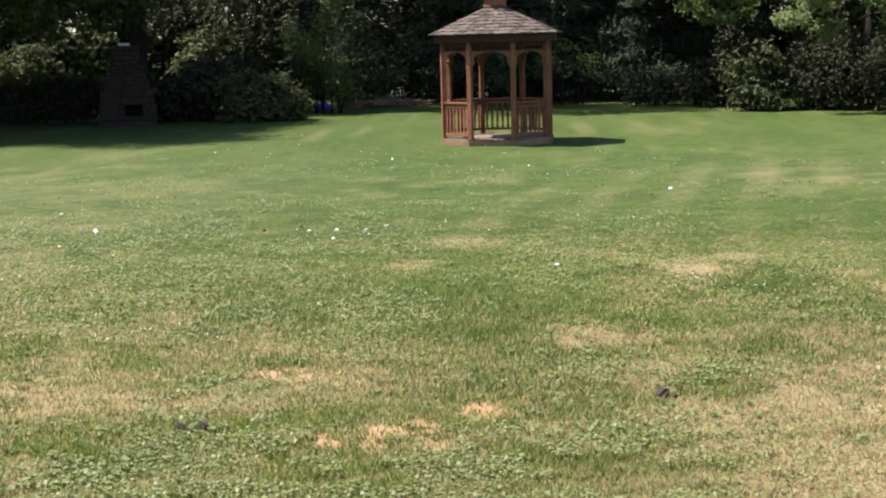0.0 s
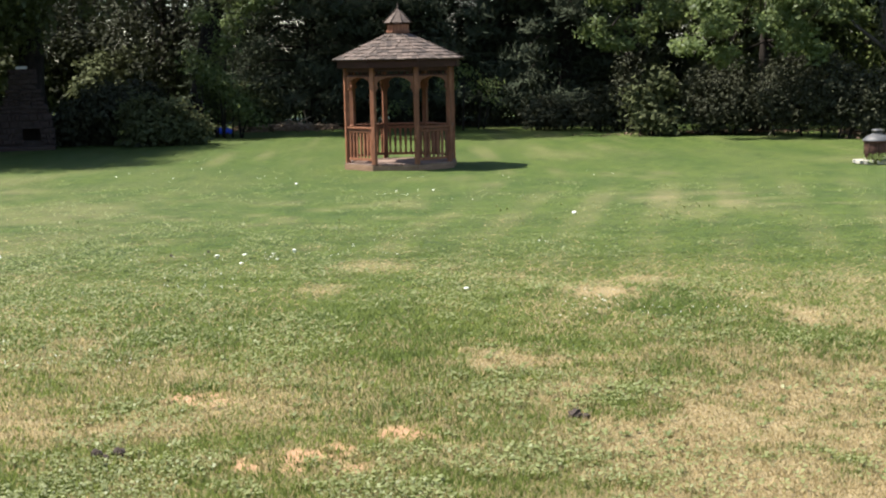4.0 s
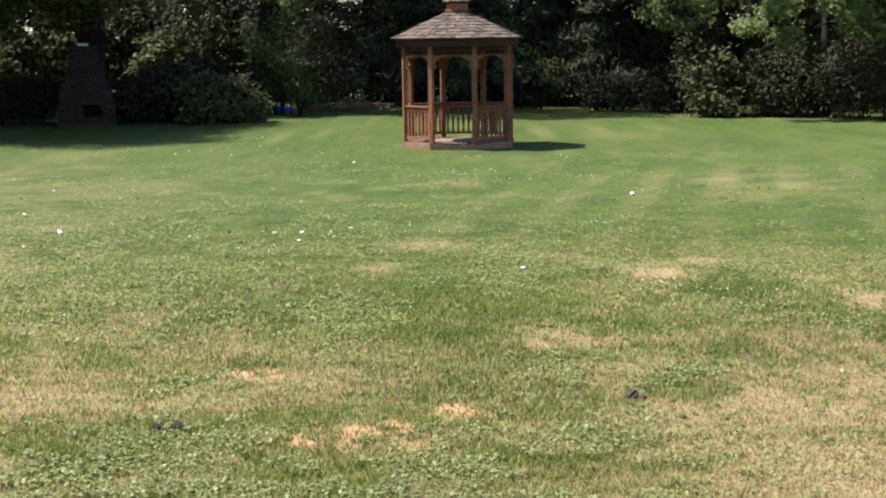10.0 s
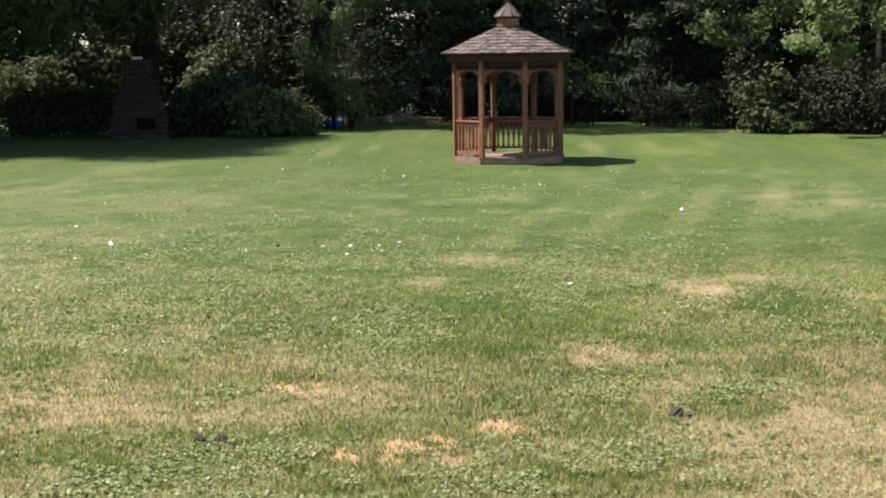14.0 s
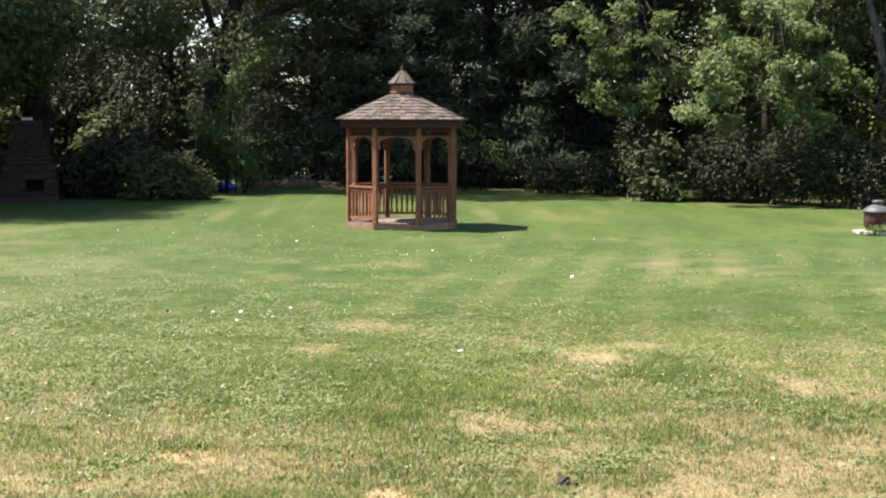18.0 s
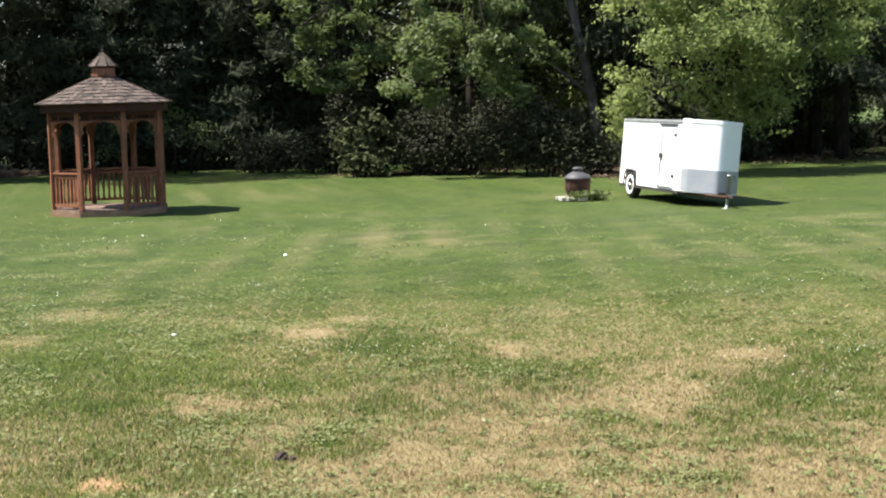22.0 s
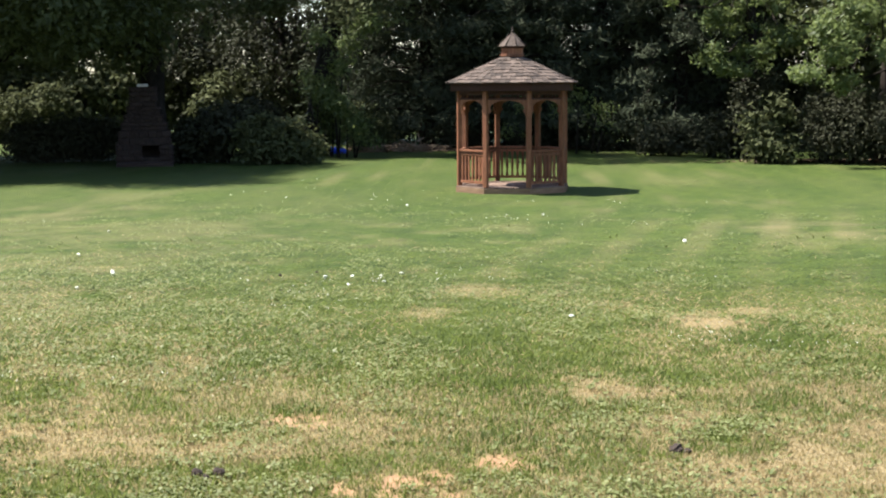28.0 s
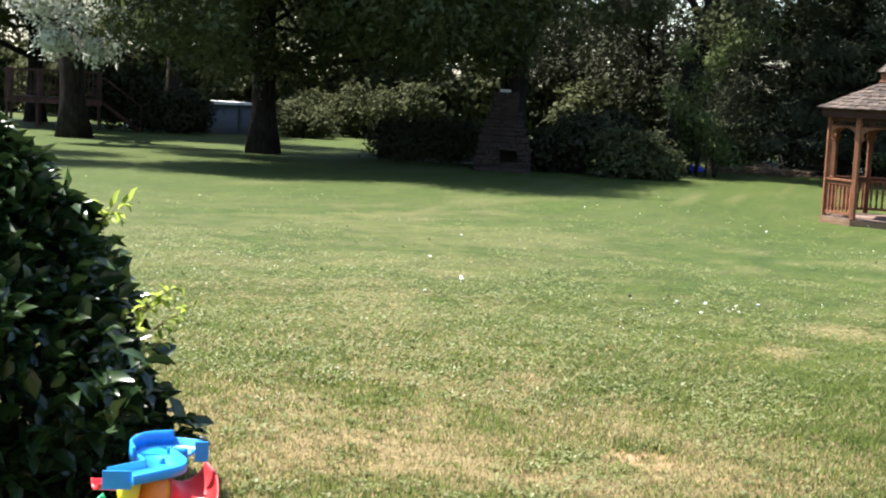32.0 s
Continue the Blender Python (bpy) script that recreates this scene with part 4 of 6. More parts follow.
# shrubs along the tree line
SH = [("dark clipped hedge beside the stone fireplace", (-13.0, 44.2), [(-14.1, 43.7, 0.62, 0.5, 0.6, 0.6), (-13.5, 43.8, 0.66, 0.5, 0.6, 0.62), (-12.9, 44.0, 0.66, 0.5, 0.6, 0.62), (-12.3, 44.1, 0.66, 0.5, 0.6, 0.62), (-11.75, 44.3, 0.68, 0.5, 0.6, 0.62)], M_HEDGE_SHADED, 900, 0.075, "hedge"),
      ("dense green shrub beside the fireplace", (-8.6, 44.2), [(-9.2, 44.1, 0.6, 0.6, 0.7, 0.6), (-8.4, 44.2, 0.8, 0.6, 0.8, 0.75), (-7.9, 44.4, 1.1, 0.4, 0.6, 0.7)], M_HEDGE_SHADED, 330, 0.12, "shrub"),
      ("spreading green shrub at the lawn's edge", (-6.4, 43.8), [(-7.0, 43.8, 0.75, 0.7, 0.8, 0.7), (-6.2, 44.0, 0.65, 0.7, 0.7, 0.65), (-5.7, 44.2, 0.4, 0.4, 0.5, 0.4)], M_SHRUB, 300, 0.12, "shrub"),
      ("rounded green shrub near the pool", (-21.3, 54.9), [(-21.55, 55, 0.72, 0.75, 0.8, 0.72), (-20.75, 55, 0.62, 0.7, 0.7, 0.62)], M_SHRUB, 420, 0.10, "shrub"),
      ("sunlit hedgerow at the garden's far side", (-20.4, 58.5), [(-22.2, 58.6, 0.9, 1.2, 0.9, 1.0), (-20.4, 58.8, 1.1, 1.2, 0.9, 1.2), (-18.9, 58.4, 1.1, 1.0, 0.9, 1.2), (-17.6, 58.2, 1.3, 0.8, 0.8, 1.2)], M_SHRUB, 400, 0.13, "hedgerow"),
      ("tall yellow-green sapling shrub under the trees", (-5.6, 48.6), [(-5.6, 48.6, 1.9, 0.5, 0.5, 0.7), (-5.3, 48.7, 1.0, 0.4, 0.4, 0.7)], M_MID, 100, 0.10, "shrub"),
      ("yellow-green shrub under the trees", (-9.0, 48.6), [(-9.2, 48.6, 0.9, 1.0, 0.9, 0.9), (-7.8, 48.9, 1.0, 0.9, 0.8, 0.9)], M_HEDGE_SHADED, 220, 0.11, "shrub"),
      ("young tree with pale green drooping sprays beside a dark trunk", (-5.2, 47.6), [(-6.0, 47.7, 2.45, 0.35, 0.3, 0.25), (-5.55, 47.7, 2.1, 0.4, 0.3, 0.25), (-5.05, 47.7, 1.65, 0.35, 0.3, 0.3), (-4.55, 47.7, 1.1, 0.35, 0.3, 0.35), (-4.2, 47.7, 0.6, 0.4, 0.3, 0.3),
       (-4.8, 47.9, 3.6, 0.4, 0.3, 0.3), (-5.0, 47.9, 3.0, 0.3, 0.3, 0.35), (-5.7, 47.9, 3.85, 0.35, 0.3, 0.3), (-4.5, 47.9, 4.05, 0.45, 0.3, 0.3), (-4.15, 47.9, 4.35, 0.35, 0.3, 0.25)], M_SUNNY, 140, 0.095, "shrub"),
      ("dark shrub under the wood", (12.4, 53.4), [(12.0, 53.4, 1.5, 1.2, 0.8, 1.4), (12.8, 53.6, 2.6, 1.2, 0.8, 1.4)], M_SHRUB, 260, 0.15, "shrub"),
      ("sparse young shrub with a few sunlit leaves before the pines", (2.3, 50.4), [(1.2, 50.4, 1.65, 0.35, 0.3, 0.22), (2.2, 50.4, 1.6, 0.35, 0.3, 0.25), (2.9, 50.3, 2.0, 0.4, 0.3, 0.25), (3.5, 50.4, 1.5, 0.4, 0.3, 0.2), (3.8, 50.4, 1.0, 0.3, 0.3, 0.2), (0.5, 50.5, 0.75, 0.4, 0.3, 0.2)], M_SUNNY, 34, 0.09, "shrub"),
      ("low shrub beside the brush pile", (-4.7, 52.4), [(-4.8, 52.4, 0.9, 0.6, 0.6, 0.9), (-4.2, 52.8, 0.5, 0.5, 0.5, 0.5)], M_SHRUB, 160, 0.12, "shrub"),
      ("shaded undergrowth beneath the pines", (1.5, 53.6), [(-1.2, 53.8, 0.6, 1.3, 0.7, 0.7), (1.6, 53.6, 0.7, 1.5, 0.7, 0.8), (4.2, 52.6, 0.8, 1.4, 0.7, 0.9)], M_HEDGE_SHADED, 480, 0.095, "undergrowth"),
      ("shaded shrub at the lawn's edge", (6.4, 48.6), [(5.6, 48.8, 0.5, 1.0, 0.8, 0.55), (7.0, 47.2, 0.7, 0.8, 0.6, 0.75), (7.9, 46.3, 1.4, 0.55, 0.5, 1.2), (8.3, 46.2, 2.2, 0.4, 0.4, 0.6)], M_HEDGE_SHADED, 430, 0.095, "shrub"),
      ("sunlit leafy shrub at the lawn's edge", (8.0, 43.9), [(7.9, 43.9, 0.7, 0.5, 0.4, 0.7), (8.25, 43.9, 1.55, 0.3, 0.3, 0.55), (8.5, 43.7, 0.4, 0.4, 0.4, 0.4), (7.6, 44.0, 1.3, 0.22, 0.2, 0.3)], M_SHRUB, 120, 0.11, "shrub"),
      # The maple's shade on these two shrubs is put into their leaf colour
      ("shrub below the maple, leaves darkened for its shade", (9.9, 43.8), [(9.8, 43.9, 1.1, 0.8, 0.8, 1.1), (10.6, 43.4, 1.2, 0.9, 0.8, 1.1)], M_HEDGE_SHADED, 520, 0.08, "shrub"),
      ("shrub mass behind the fire pit, leaves darkened for shade", (12.3, 41.2), [(11.6, 42.0, 1.2, 0.9, 0.8, 1.1), (12.6, 41.0, 1.2, 1.0, 0.8, 1.1), (13.4, 40.2, 1.0, 0.8, 0.7, 1.0), (14.2, 39.9, 0.6, 0.6, 0.6, 0.6)], M_HEDGE_SHADED, 640, 0.08, "shrub"),
      ("low dark shrubs by the pool deck", (-25.4, 50.4), [(-27.0, 50.0, 1.2, 0.8, 0.5, 1.2), (-26.0, 50.6, 1.3, 0.8, 0.6, 1.2), (-25.1, 50.6, 0.8, 0.6, 0.5, 0.75), (-24.5, 50.6, 0.5, 0.5, 0.5, 0.5), (-24.0, 50.5, 0.7, 0.5, 0.5, 0.7), (-24.3, 50.5, 1.25, 0.55, 0.5, 0.35), (-23.7, 50.6, 0.75, 0.4, 0.5, 0.7)], M_HEDGE_SHADED, 640, 0.12, "shrub"),
      ("dark shrub in the shade beside the trailer", (20.4, 44.2), [(18.2, 43.0, 0.9, 1.0, 0.8, 0.9), (20.4, 44.6, 0.4, 1.0, 0.8, 0.45), (17.0, 42.6, 1.5, 1.1, 0.8, 1.4)], M_HEDGE_SHADED, 360, 0.12, "shrub"),
      ("low dark bushes under the spruces", (25.2, 48.6), [(22.0, 47.0, 0.5, 1.0, 0.6, 0.6), (23.8, 47.6, 0.35, 1.3, 0.6, 0.42), (26.8, 49.8, 0.45, 1.6, 0.6, 0.55), (29.6, 51.0, 0.5, 1.4, 0.6, 0.6)], M_HEDGE_SHADED, 420, 0.12, "shrub"),
      ("low bushes beyond the trailer", (22.5, 46.0), [(21.0, 46.2, 0.5, 1.0, 0.8, 0.55), (18.8, 44.0, 0.9, 1.2, 0.8, 0.9)], M_SHRUB, 320, 0.14, "shrub")]
for i in range(13):
    x, y = -41 + 3.1 * i, 61.5 + 1.2 * math.sin(2.3 * i)
    SH.append(("dense undergrowth at the foot of the wood", (x, y), [(x - 1, y, 1.5, 1.4, 1.0, 1.6), (x + 0.8, y + 0.3, 2.0, 1.4, 1.0, (2.1 if x < -13 else 1.5) + 0.4 * math.sin(i))], M_SHRUB, 430, 0.19, "undergrowth"))
for i in range(12):
    x, y = 9.5 + 3.2 * i, 57.5 + 2.2 * i + 1.5 * math.sin(1.9 * i)
    SH.append(("dense undergrowth at the foot of the wood", (x, y), [(x - 1, y, 1.2, 1.4, 1.0, 1.2), (x + 0.8, y + 0.3, 1.4, 1.4, 1.0, 1.3)], M_SHRUB, 240, 0.19, "undergrowth"))
for i, (lab, base, lobes, leaf, n, size, nm) in enumerate(SH):
    shrub(lab, base, lobes, leaf, n, 20, size, 0.2, 300 + i, nm)


# ---- the gazebo ----
GAZ, TURN = (0.374, 32.07), 16.0
gazebo = empty("gazebo", pose(*GAZ, 0, 0, 0, TURN), "octagonal stained-wood gazebo with a shingled roof and cupola on the lawn", "gazebo")


def corner(r, k):
    """Corner k of an octagon of that radius; 0 is the one to the right of the entrance."""
    a = radians(-90 + 45 * k)
    return Vector((r * math.cos(a), r * math.sin(a), 0))


def prism(r0, z0, r1, z1):
    bm = bmesh.new()
    lo = [bm.verts.new(corner(r0, k) + Vector((0, 0, z0))) for k in range(8)]
    hi = [bm.verts.new(corner(r1, k) + Vector((0, 0, z1))) for k in range(8)]
    for k in range(8):
        bm.faces.new((lo[k], lo[(k + 1) % 8], hi[(k + 1) % 8], hi[k]))
    bm.faces.new(lo[::-1])
    bm.faces.new(hi)
    return bm


def side_frame(k):
    """A pose with x along side k, y outward, z up, at the side's middle for radius 1."""
    a, b = corner(1, k), corner(1, k + 1)
    x = (b - a).normalized()
    mid = (a + b) / 2
    y = mid.normalized()
    m = Matrix((x, y, (0, 0, 1))).transposed().to_4x4()
    return m, mid


DECK_R, POST_R, EAVE_R = 1.277, 1.19, 1.485
part("deck_base", prism(DECK_R - 0.03, -0.02, DECK_R - 0.03, 0.11), M_RIM, gazebo)
for k in range(8):
    m, mid = side_frame(k)
    w = 2 * DECK_R * math.sin(math.pi / 8)
    ob = part("rim_board", box_bm(-w / 2, w / 2, -0.03, 0, 0.0, 0.118, 0.006), M_RIM, gazebo)
    ob.matrix_basis = Matrix.Translation(mid * DECK_R) @ m
ap = (DECK_R - 0.005) * math.cos(math.pi / 8)
n_boards = 18
for j in range(n_boards):
    y0 = -ap + 2 * ap * j / n_boards
    y1 = y0 + 2 * ap / n_boards - 0.008
    ym = max(abs(y0), abs(y1))
    half = min(ap, ap + ap * math.tan(math.pi / 8) - ym)
    ob = part("deck_board", box_bm(-half, half, y0, y1, 0.112, 0.142, 0.004), M_DECK, gazebo)
    ob.matrix_basis = pose(0, 0, 0, 0, 0, -67.5)
for k in range(8):
    c = corner(POST_R, k)
    a = math.degrees(math.atan2(c.y, c.x))
    bm = bmesh.new()
    box(bm, -0.048, 0.048, -0.048, 0.048, 0.14, 2.22, 0.008)
    ob = part("post", bm, M_CEDAR, gazebo)
    ob.matrix_basis = Matrix.Translation(c) @ pose(0, 0, 0, 0, 0, a)

HALF = POST_R * math.sin(math.pi / 8) - 0.045
bal = bmesh.new()
prof = [(0.0, 0.026), (0.08, 0.026), (0.13, 0.016), (0.2, 0.024), (0.29, 0.028), (0.38, 0.024), (0.45, 0.016), (0.5, 0.026), (0.6, 0.026)]
front = [[bal.verts.new((sx * w, sy * 0.011, z)) for sx, sy in ((-1, -1), (1, -1), (1, 1), (-1, 1))] for z, w in prof]
for a, b in zip(front, front[1:]):
    for j in range(4):
        bal.faces.new((a[j], a[(j + 1) % 4], b[(j + 1) % 4], b[j]))
bal.faces.new(front[0][::-1])
bal.faces.new(front[-1])
BAL = bpy.data.meshes.new("baluster")
bal.to_mesh(BAL)
bal.free()
BAL.materials.append(M_CEDAR)


def bracket_bm(side):
    """A curved corner bracket under the header, thick as a board."""
    bm = bmesh.new()
    out = [(0, 0.0), (0, -0.34), (0.022, -0.335), (0.036, -0.31), (0.032, -0.285), (0.055, -0.272), (0.078, -0.24), (0.07, -0.205), (0.048, -0.19)]
    for i in range(9):
        t = i / 8 * math.pi / 2
        out.append((0.05 + (HALF - 0.05) * (1 - math.cos(t)), -0.18 + 0.165 * math.sin(t)))
    out.append((HALF, 0.0))
    a = [bm.verts.new((side * (x - HALF), -0.014, z)) for x, z in out]
    b = [bm.verts.new((side * (x - HALF), 0.014, z)) for x, z in out]
    n = len(out)
    for i in range(n):
        bm.faces.new((a[i], a[(i + 1) % n], b[(i + 1) % n], b[i]))
    bm.faces.new(a[::-1])
    bm.faces.new(b)
    bmesh.ops.recalc_face_normals(bm, faces=bm.faces)
    return bm


for k in range(8):
    m, mid = side_frame(k)
    at = Matrix.Translation(mid * POST_R) @ m
    # Header, spindles and frieze get the eave's shade from their dark colour
    ob = part("header", box_bm(-HALF, HALF, -0.03, 0.03, 2.085, 2.2, 0.005), M_EAVE_SHADE, gazebo)
    ob.matrix_basis = at
    for j in range(7):
        x = -HALF + 2 * HALF * (j + 0.5) / 7
        ob = part("spindle", box_bm(x - 0.011, x + 0.011, -0.011, 0.011, 2.015, 2.09, 0.002), M_EAVE_SHADE, gazebo)
        ob.matrix_basis = at
    ob = part("frieze_rail", box_bm(-HALF, HALF, -0.02, 0.02, 1.985, 2.017, 0.003), M_EAVE_SHADE, gazebo)
    ob.matrix_basis = at
    for s in (-1, 1):
        ob = part("bracket", bracket_bm(s), M_CEDAR, gazebo)
        ob.matrix_basis = at @ pose(0, 0, 1.986)
    if k == 7:
        continue
    panel = part("railing", box_bm(-HALF, HALF, -0.045, 0.045, 0.885, 0.925, 0.008), M_CEDAR, gazebo)
    panel.matrix_basis = at
    part("upper_rail", box_bm(-HALF, HALF, -0.02, 0.02, 0.805, 0.86, 0.004), M_CEDAR, panel)
    part("lower_rail", box_bm(-HALF, HALF, -0.02, 0.02, 0.21, 0.265, 0.004), M_CEDAR, panel)
    for j in range(7):
        share("baluster", BAL, panel, pose(-HALF + 2 * HALF * (j + 0.5) / 7, 0, 0.235))

# roof: sloping boards, shingles, ridge caps
ROOF_Z0, ROOF_Z1, TOP_R = 2.325, 2.865, 0.27
for k in range(8):
    m, mid = side_frame(k)
    w = 2 * (EAVE_R - 0.10) * math.sin(math.pi / 8) - 0.004
    # The fascia's dark tone stands for shade below the shingles
    ob = part("eave_fascia", box_bm(-w / 2, w / 2, -0.028, 0, 2.165, 2.324, 0.004), M_EAVE_SHADE, gazebo, "fascia board darkened for the shade under the eave")
    ob.matrix_basis = Matrix.Translation(mid * (EAVE_R - 0.10)) @ m
roof = part("roof", prism(EAVE_R - 0.012, ROOF_Z0, TOP_R, ROOF_Z1), M_CEDAR, gazebo)
WIDTHS = (0.08, 0.115, 0.155)
rs = random.Random(5)
COURSES = 8


def shingle_bm(b0, b1, t0, t1, z):
    """One shingle: across the butt from b0 to b1, across the head from t0 to t1."""
    bm = bmesh.new()
    ring = [(b0, 0.108), (b1, 0.108), (t1, -0.095), (t0, -0.095)]
    lo, hi = [bm.verts.new((x, y, -0.004)) for x, y in ring], [bm.verts.new((x, y, z)) for x, y in ring]
    for j in range(4):
        bm.faces.new((lo[j], hi[j], hi[(j + 1) % 4], lo[(j + 1) % 4]))
    bm.faces.new(hi[::-1])
    bm.faces.new(lo)
    bmesh.ops.recalc_face_normals(bm, faces=bm.faces)
    return bm


rest = bmesh.new()
for k in range(8):
    m, mid = side_frame(k)
    apo = math.cos(math.pi / 8)
    run, rise = (EAVE_R - TOP_R) * apo, ROOF_Z1 - ROOF_Z0
    slope = math.hypot(run, rise)
    tilt = math.degrees(math.atan2(rise, run))
    narrow = (EAVE_R - TOP_R) * math.sin(math.pi / 8) / slope
    for c in range(COURSES):
        f = (c + 0.62) / COURSES
        rr = EAVE_R + (TOP_R - EAVE_R) * f
        half = rr * math.sin(math.pi / 8)
        hb, ht = half + 0.108 * narrow, half - 0.095 * narrow
        x = -hb - 0.06 * rs.random()
        at = Matrix.Translation(mid.normalized() * rr * apo + Vector((0, 0, ROOF_Z0 + rise * f + 0.006))) @ m
        while x < hb - 0.004:
            wv = rs.choice(WIDTHS)
            clip = lambda v, lim: max(-lim, min(lim, v))
            b0, b1, t0, t1 = clip(x + 0.002, hb), clip(x + wv - 0.002, hb), clip(x + 0.002, ht), clip(x + wv - 0.002, ht)
            x += wv
            if b1 - b0 < 0.012:
                continue
            t1 = max(t1, t0 + 0.002)
            bm = shingle_bm(b0, b1, t0, t1, 0.011 + 0.014 * rs.random() ** 2)
            mm = at @ pose(0, 0, 0.003 * rs.random(), -tilt + 4.2 + rs.uniform(-1.6, 2.6), 0, 0)
            if k in (5, 6, 7, 0):
                part("shingle", bm, M_SHINGLE, roof).matrix_basis = mm
            else:
                bmesh.ops.transform(bm, matrix=mm, verts=bm.verts)
                t2 = bpy.data.meshes.new("t")
                bm.to_mesh(t2)
                bm.free()
                rest.from_mesh(t2)
                bpy.data.meshes.remove(t2)
    a, b = corner(EAVE_R + 0.01, k) + Vector((0, 0, ROOF_Z0 + 0.012)), corner(TOP_R, k) + Vector((0, 0, ROOF_Z1 + 0.015))
    bm = bmesh.new()
    tube(bm, [a, b], [0.017, 0.015], 5)
    part("ridge_cap", bm, M_SHINGLE, roof)
tagged(part("shingles", rest, M_SHINGLE, roof), kind="stuff")
# cupola
cupola = part("cupola", prism(0.245, 2.82, 0.245, 3.13), M_CEDAR, gazebo)
part("cupola_sill", prism(0.275, 2.915, 0.268, 2.945), M_CEDAR, cupola)
# Trim coloured dark for the shade under the small roof
part("cupola_trim", prism(0.26, 3.075, 0.275, 3.118), M_EAVE_SHADE, cupola, "trim darkened for the shade under the cupola roof")
part("cupola_roof", prism(0.325, 3.12, 0.02, 3.405), M_SHINGLE, cupola)
for k in range(8):
    bm = bmesh.new()
    tube(bm, [corner(0.33, k) + Vector((0, 0, 3.124)), corner(0.02, k) + Vector((0, 0, 3.41))], [0.012, 0.01], 5)
    part("cupola_ridge", bm, M_SHINGLE, cupola)
part("finial", lathe([(0.0, 3.385), (0.03, 3.39), (0.018, 3.42), (0.03, 3.44), (0.024, 3.465), (0.010, 3.48), (0.007, 3.545), (0.0, 3.56)], 12), M_SHINGLE, gazebo)


# ---- the cargo trailer ----
TR = pose(11.35, 26.95, 0.30, 0, 6.0, 0.04) @ Matrix.Scale(0.92, 4)
trailer = empty("cargo_trailer", TR, "white cargo trailer with a silver stone guard on the grass", "trailer")
TW, TL, TH, NOSE = 1.26, 3.9, 1.51, 0.5


def wrap(z0, z1, y_back, out, thick_top=0.0):
    """The outline of the box seen from above, with a blunt V nose, as a shell from z0 to z1."""
    nose, rad = [(0.0, 0.0), (TW / 2, -NOSE), (TW, 0.0)], (0.10, 0.16, 0.10)
    pts = [(-out, y_back)]
    chain = [(0.0, 1.0)] + nose + [(TW, 1.0)]
    for (ax, ay), (bx, by), (cx, cy), r in zip(chain, chain[1:], chain[2:], rad):
        b, a, c = Vector((bx, by)), Vector((ax, ay)), Vector((cx, cy))
        p, q = b + (a - b).normalized() * r, b + (c - b).normalized() * r
        for k in range(9):
            t = k / 8
            v = p * (1 - t) ** 2 + b * 2 * t * (1 - t) + q * t * t
            n = (p - b + q - b).normalized()
            pts.append(tuple(v - n * out))
    pts.append((TW + out, y_back))
    bm = bmesh.new()
    lo = [bm.verts.new((x, y, z0)) for x, y in pts]
    hi = [bm.verts.new((x, y, z1 + thick_top)) for x, y in pts]
    n = len(pts)
    for i in range(n - 1):
        bm.faces.new((lo[i], lo[i + 1], hi[i + 1], hi[i]))
    bm.faces.new((lo[n - 1], lo[0], hi[0], hi[n - 1]))
    bm.faces.new(lo[::-1])
    bm.faces.new(hi)
    return bm


part("body", wrap(0.0, TH, TL, 0.0), M_WHITE, trailer)
part("stone_guard", wrap(0.02, 0.50, 0.2, 0.007), M_ALU, trailer, "silver aluminium stone guard round the nose")
part("front_cap", wrap(TH - 0.03, TH + 0.05, 0.3, 0.012), M_WHITE, trailer)
part("roof", box_bm(-0.012, TW + 0.012, 0.302, TL + 0.01, TH - 0.02, TH + 0.02, 0.008), M_ROOFGREY, trailer)
part("floor_rail", box_bm(-0.008, TW + 0.008, 0.3, TL, -0.07, 0.0, 0.008), M_STEEL, trailer)
part("roof_trim", box_bm(-0.016, -0.002, 0.31, TL, TH - 0.055, TH - 0.022, 0.003), M_ZINC, trailer)
part("corner_trim", box_bm(-0.014, 0.03, TL - 0.03, TL + 0.014, 0.0, TH, 0.006), M_WHITE, trailer)
for z in (0.05, 0.55, 1.05):
    part("panel_seam", box_bm(-0.004, 0.002, 1.55 + 0.0 * z, 1.558, z, z + 0.48), M_ZINC, trailer)
for y in (0.5, 2.1, 2.7, 3.25):
    part("panel_seam", box_bm(-0.004, 0.002, y, y + 0.012, 0.0, TH - 0.08), M_WHITE, trailer)
door = part("side_door", box_bm(-0.022, 0.0, 0.62, 1.46, 0.07, 1.38, 0.008), M_WHITE, trailer)
part("door_frame", box_bm(-0.03, -0.002, 0.58, 0.612, 0.05, 1.41, 0.004), M_WHITE, door)
part("door_frame", box_bm(-0.03, -0.002, 1.468, 1.50, 0.05, 1.41, 0.004), M_WHITE, door)
part("drip_rail", box_bm(-0.055, -0.002, 0.56, 1.52, 1.40, 1.43, 0.004), M_STEEL, door)
part("door_sill", box_bm(-0.035, -0.002, 0.60, 1.48, 0.03, 0.052, 0.003), M_ZINC, door)
bm = bmesh.new()
tube(bm, [(-0.045, 1.34, 0.28), (-0.045, 1.34, 1.25)], [0.012, 0.012], 8)
part("lock_bar", bm, M_STEEL, door, "thin dark locking bar")
part("latch", box_bm(-0.075, -0.02, 1.27, 1.41, 0.68, 0.78, 0.01), M_STEEL, door, "dark latch handle")
for y in (0.602, 1.452):
    part("door_gap", box_bm(-0.0235, -0.001, y, y + 0.016, 0.06, 1.39), M_STEEL, door)
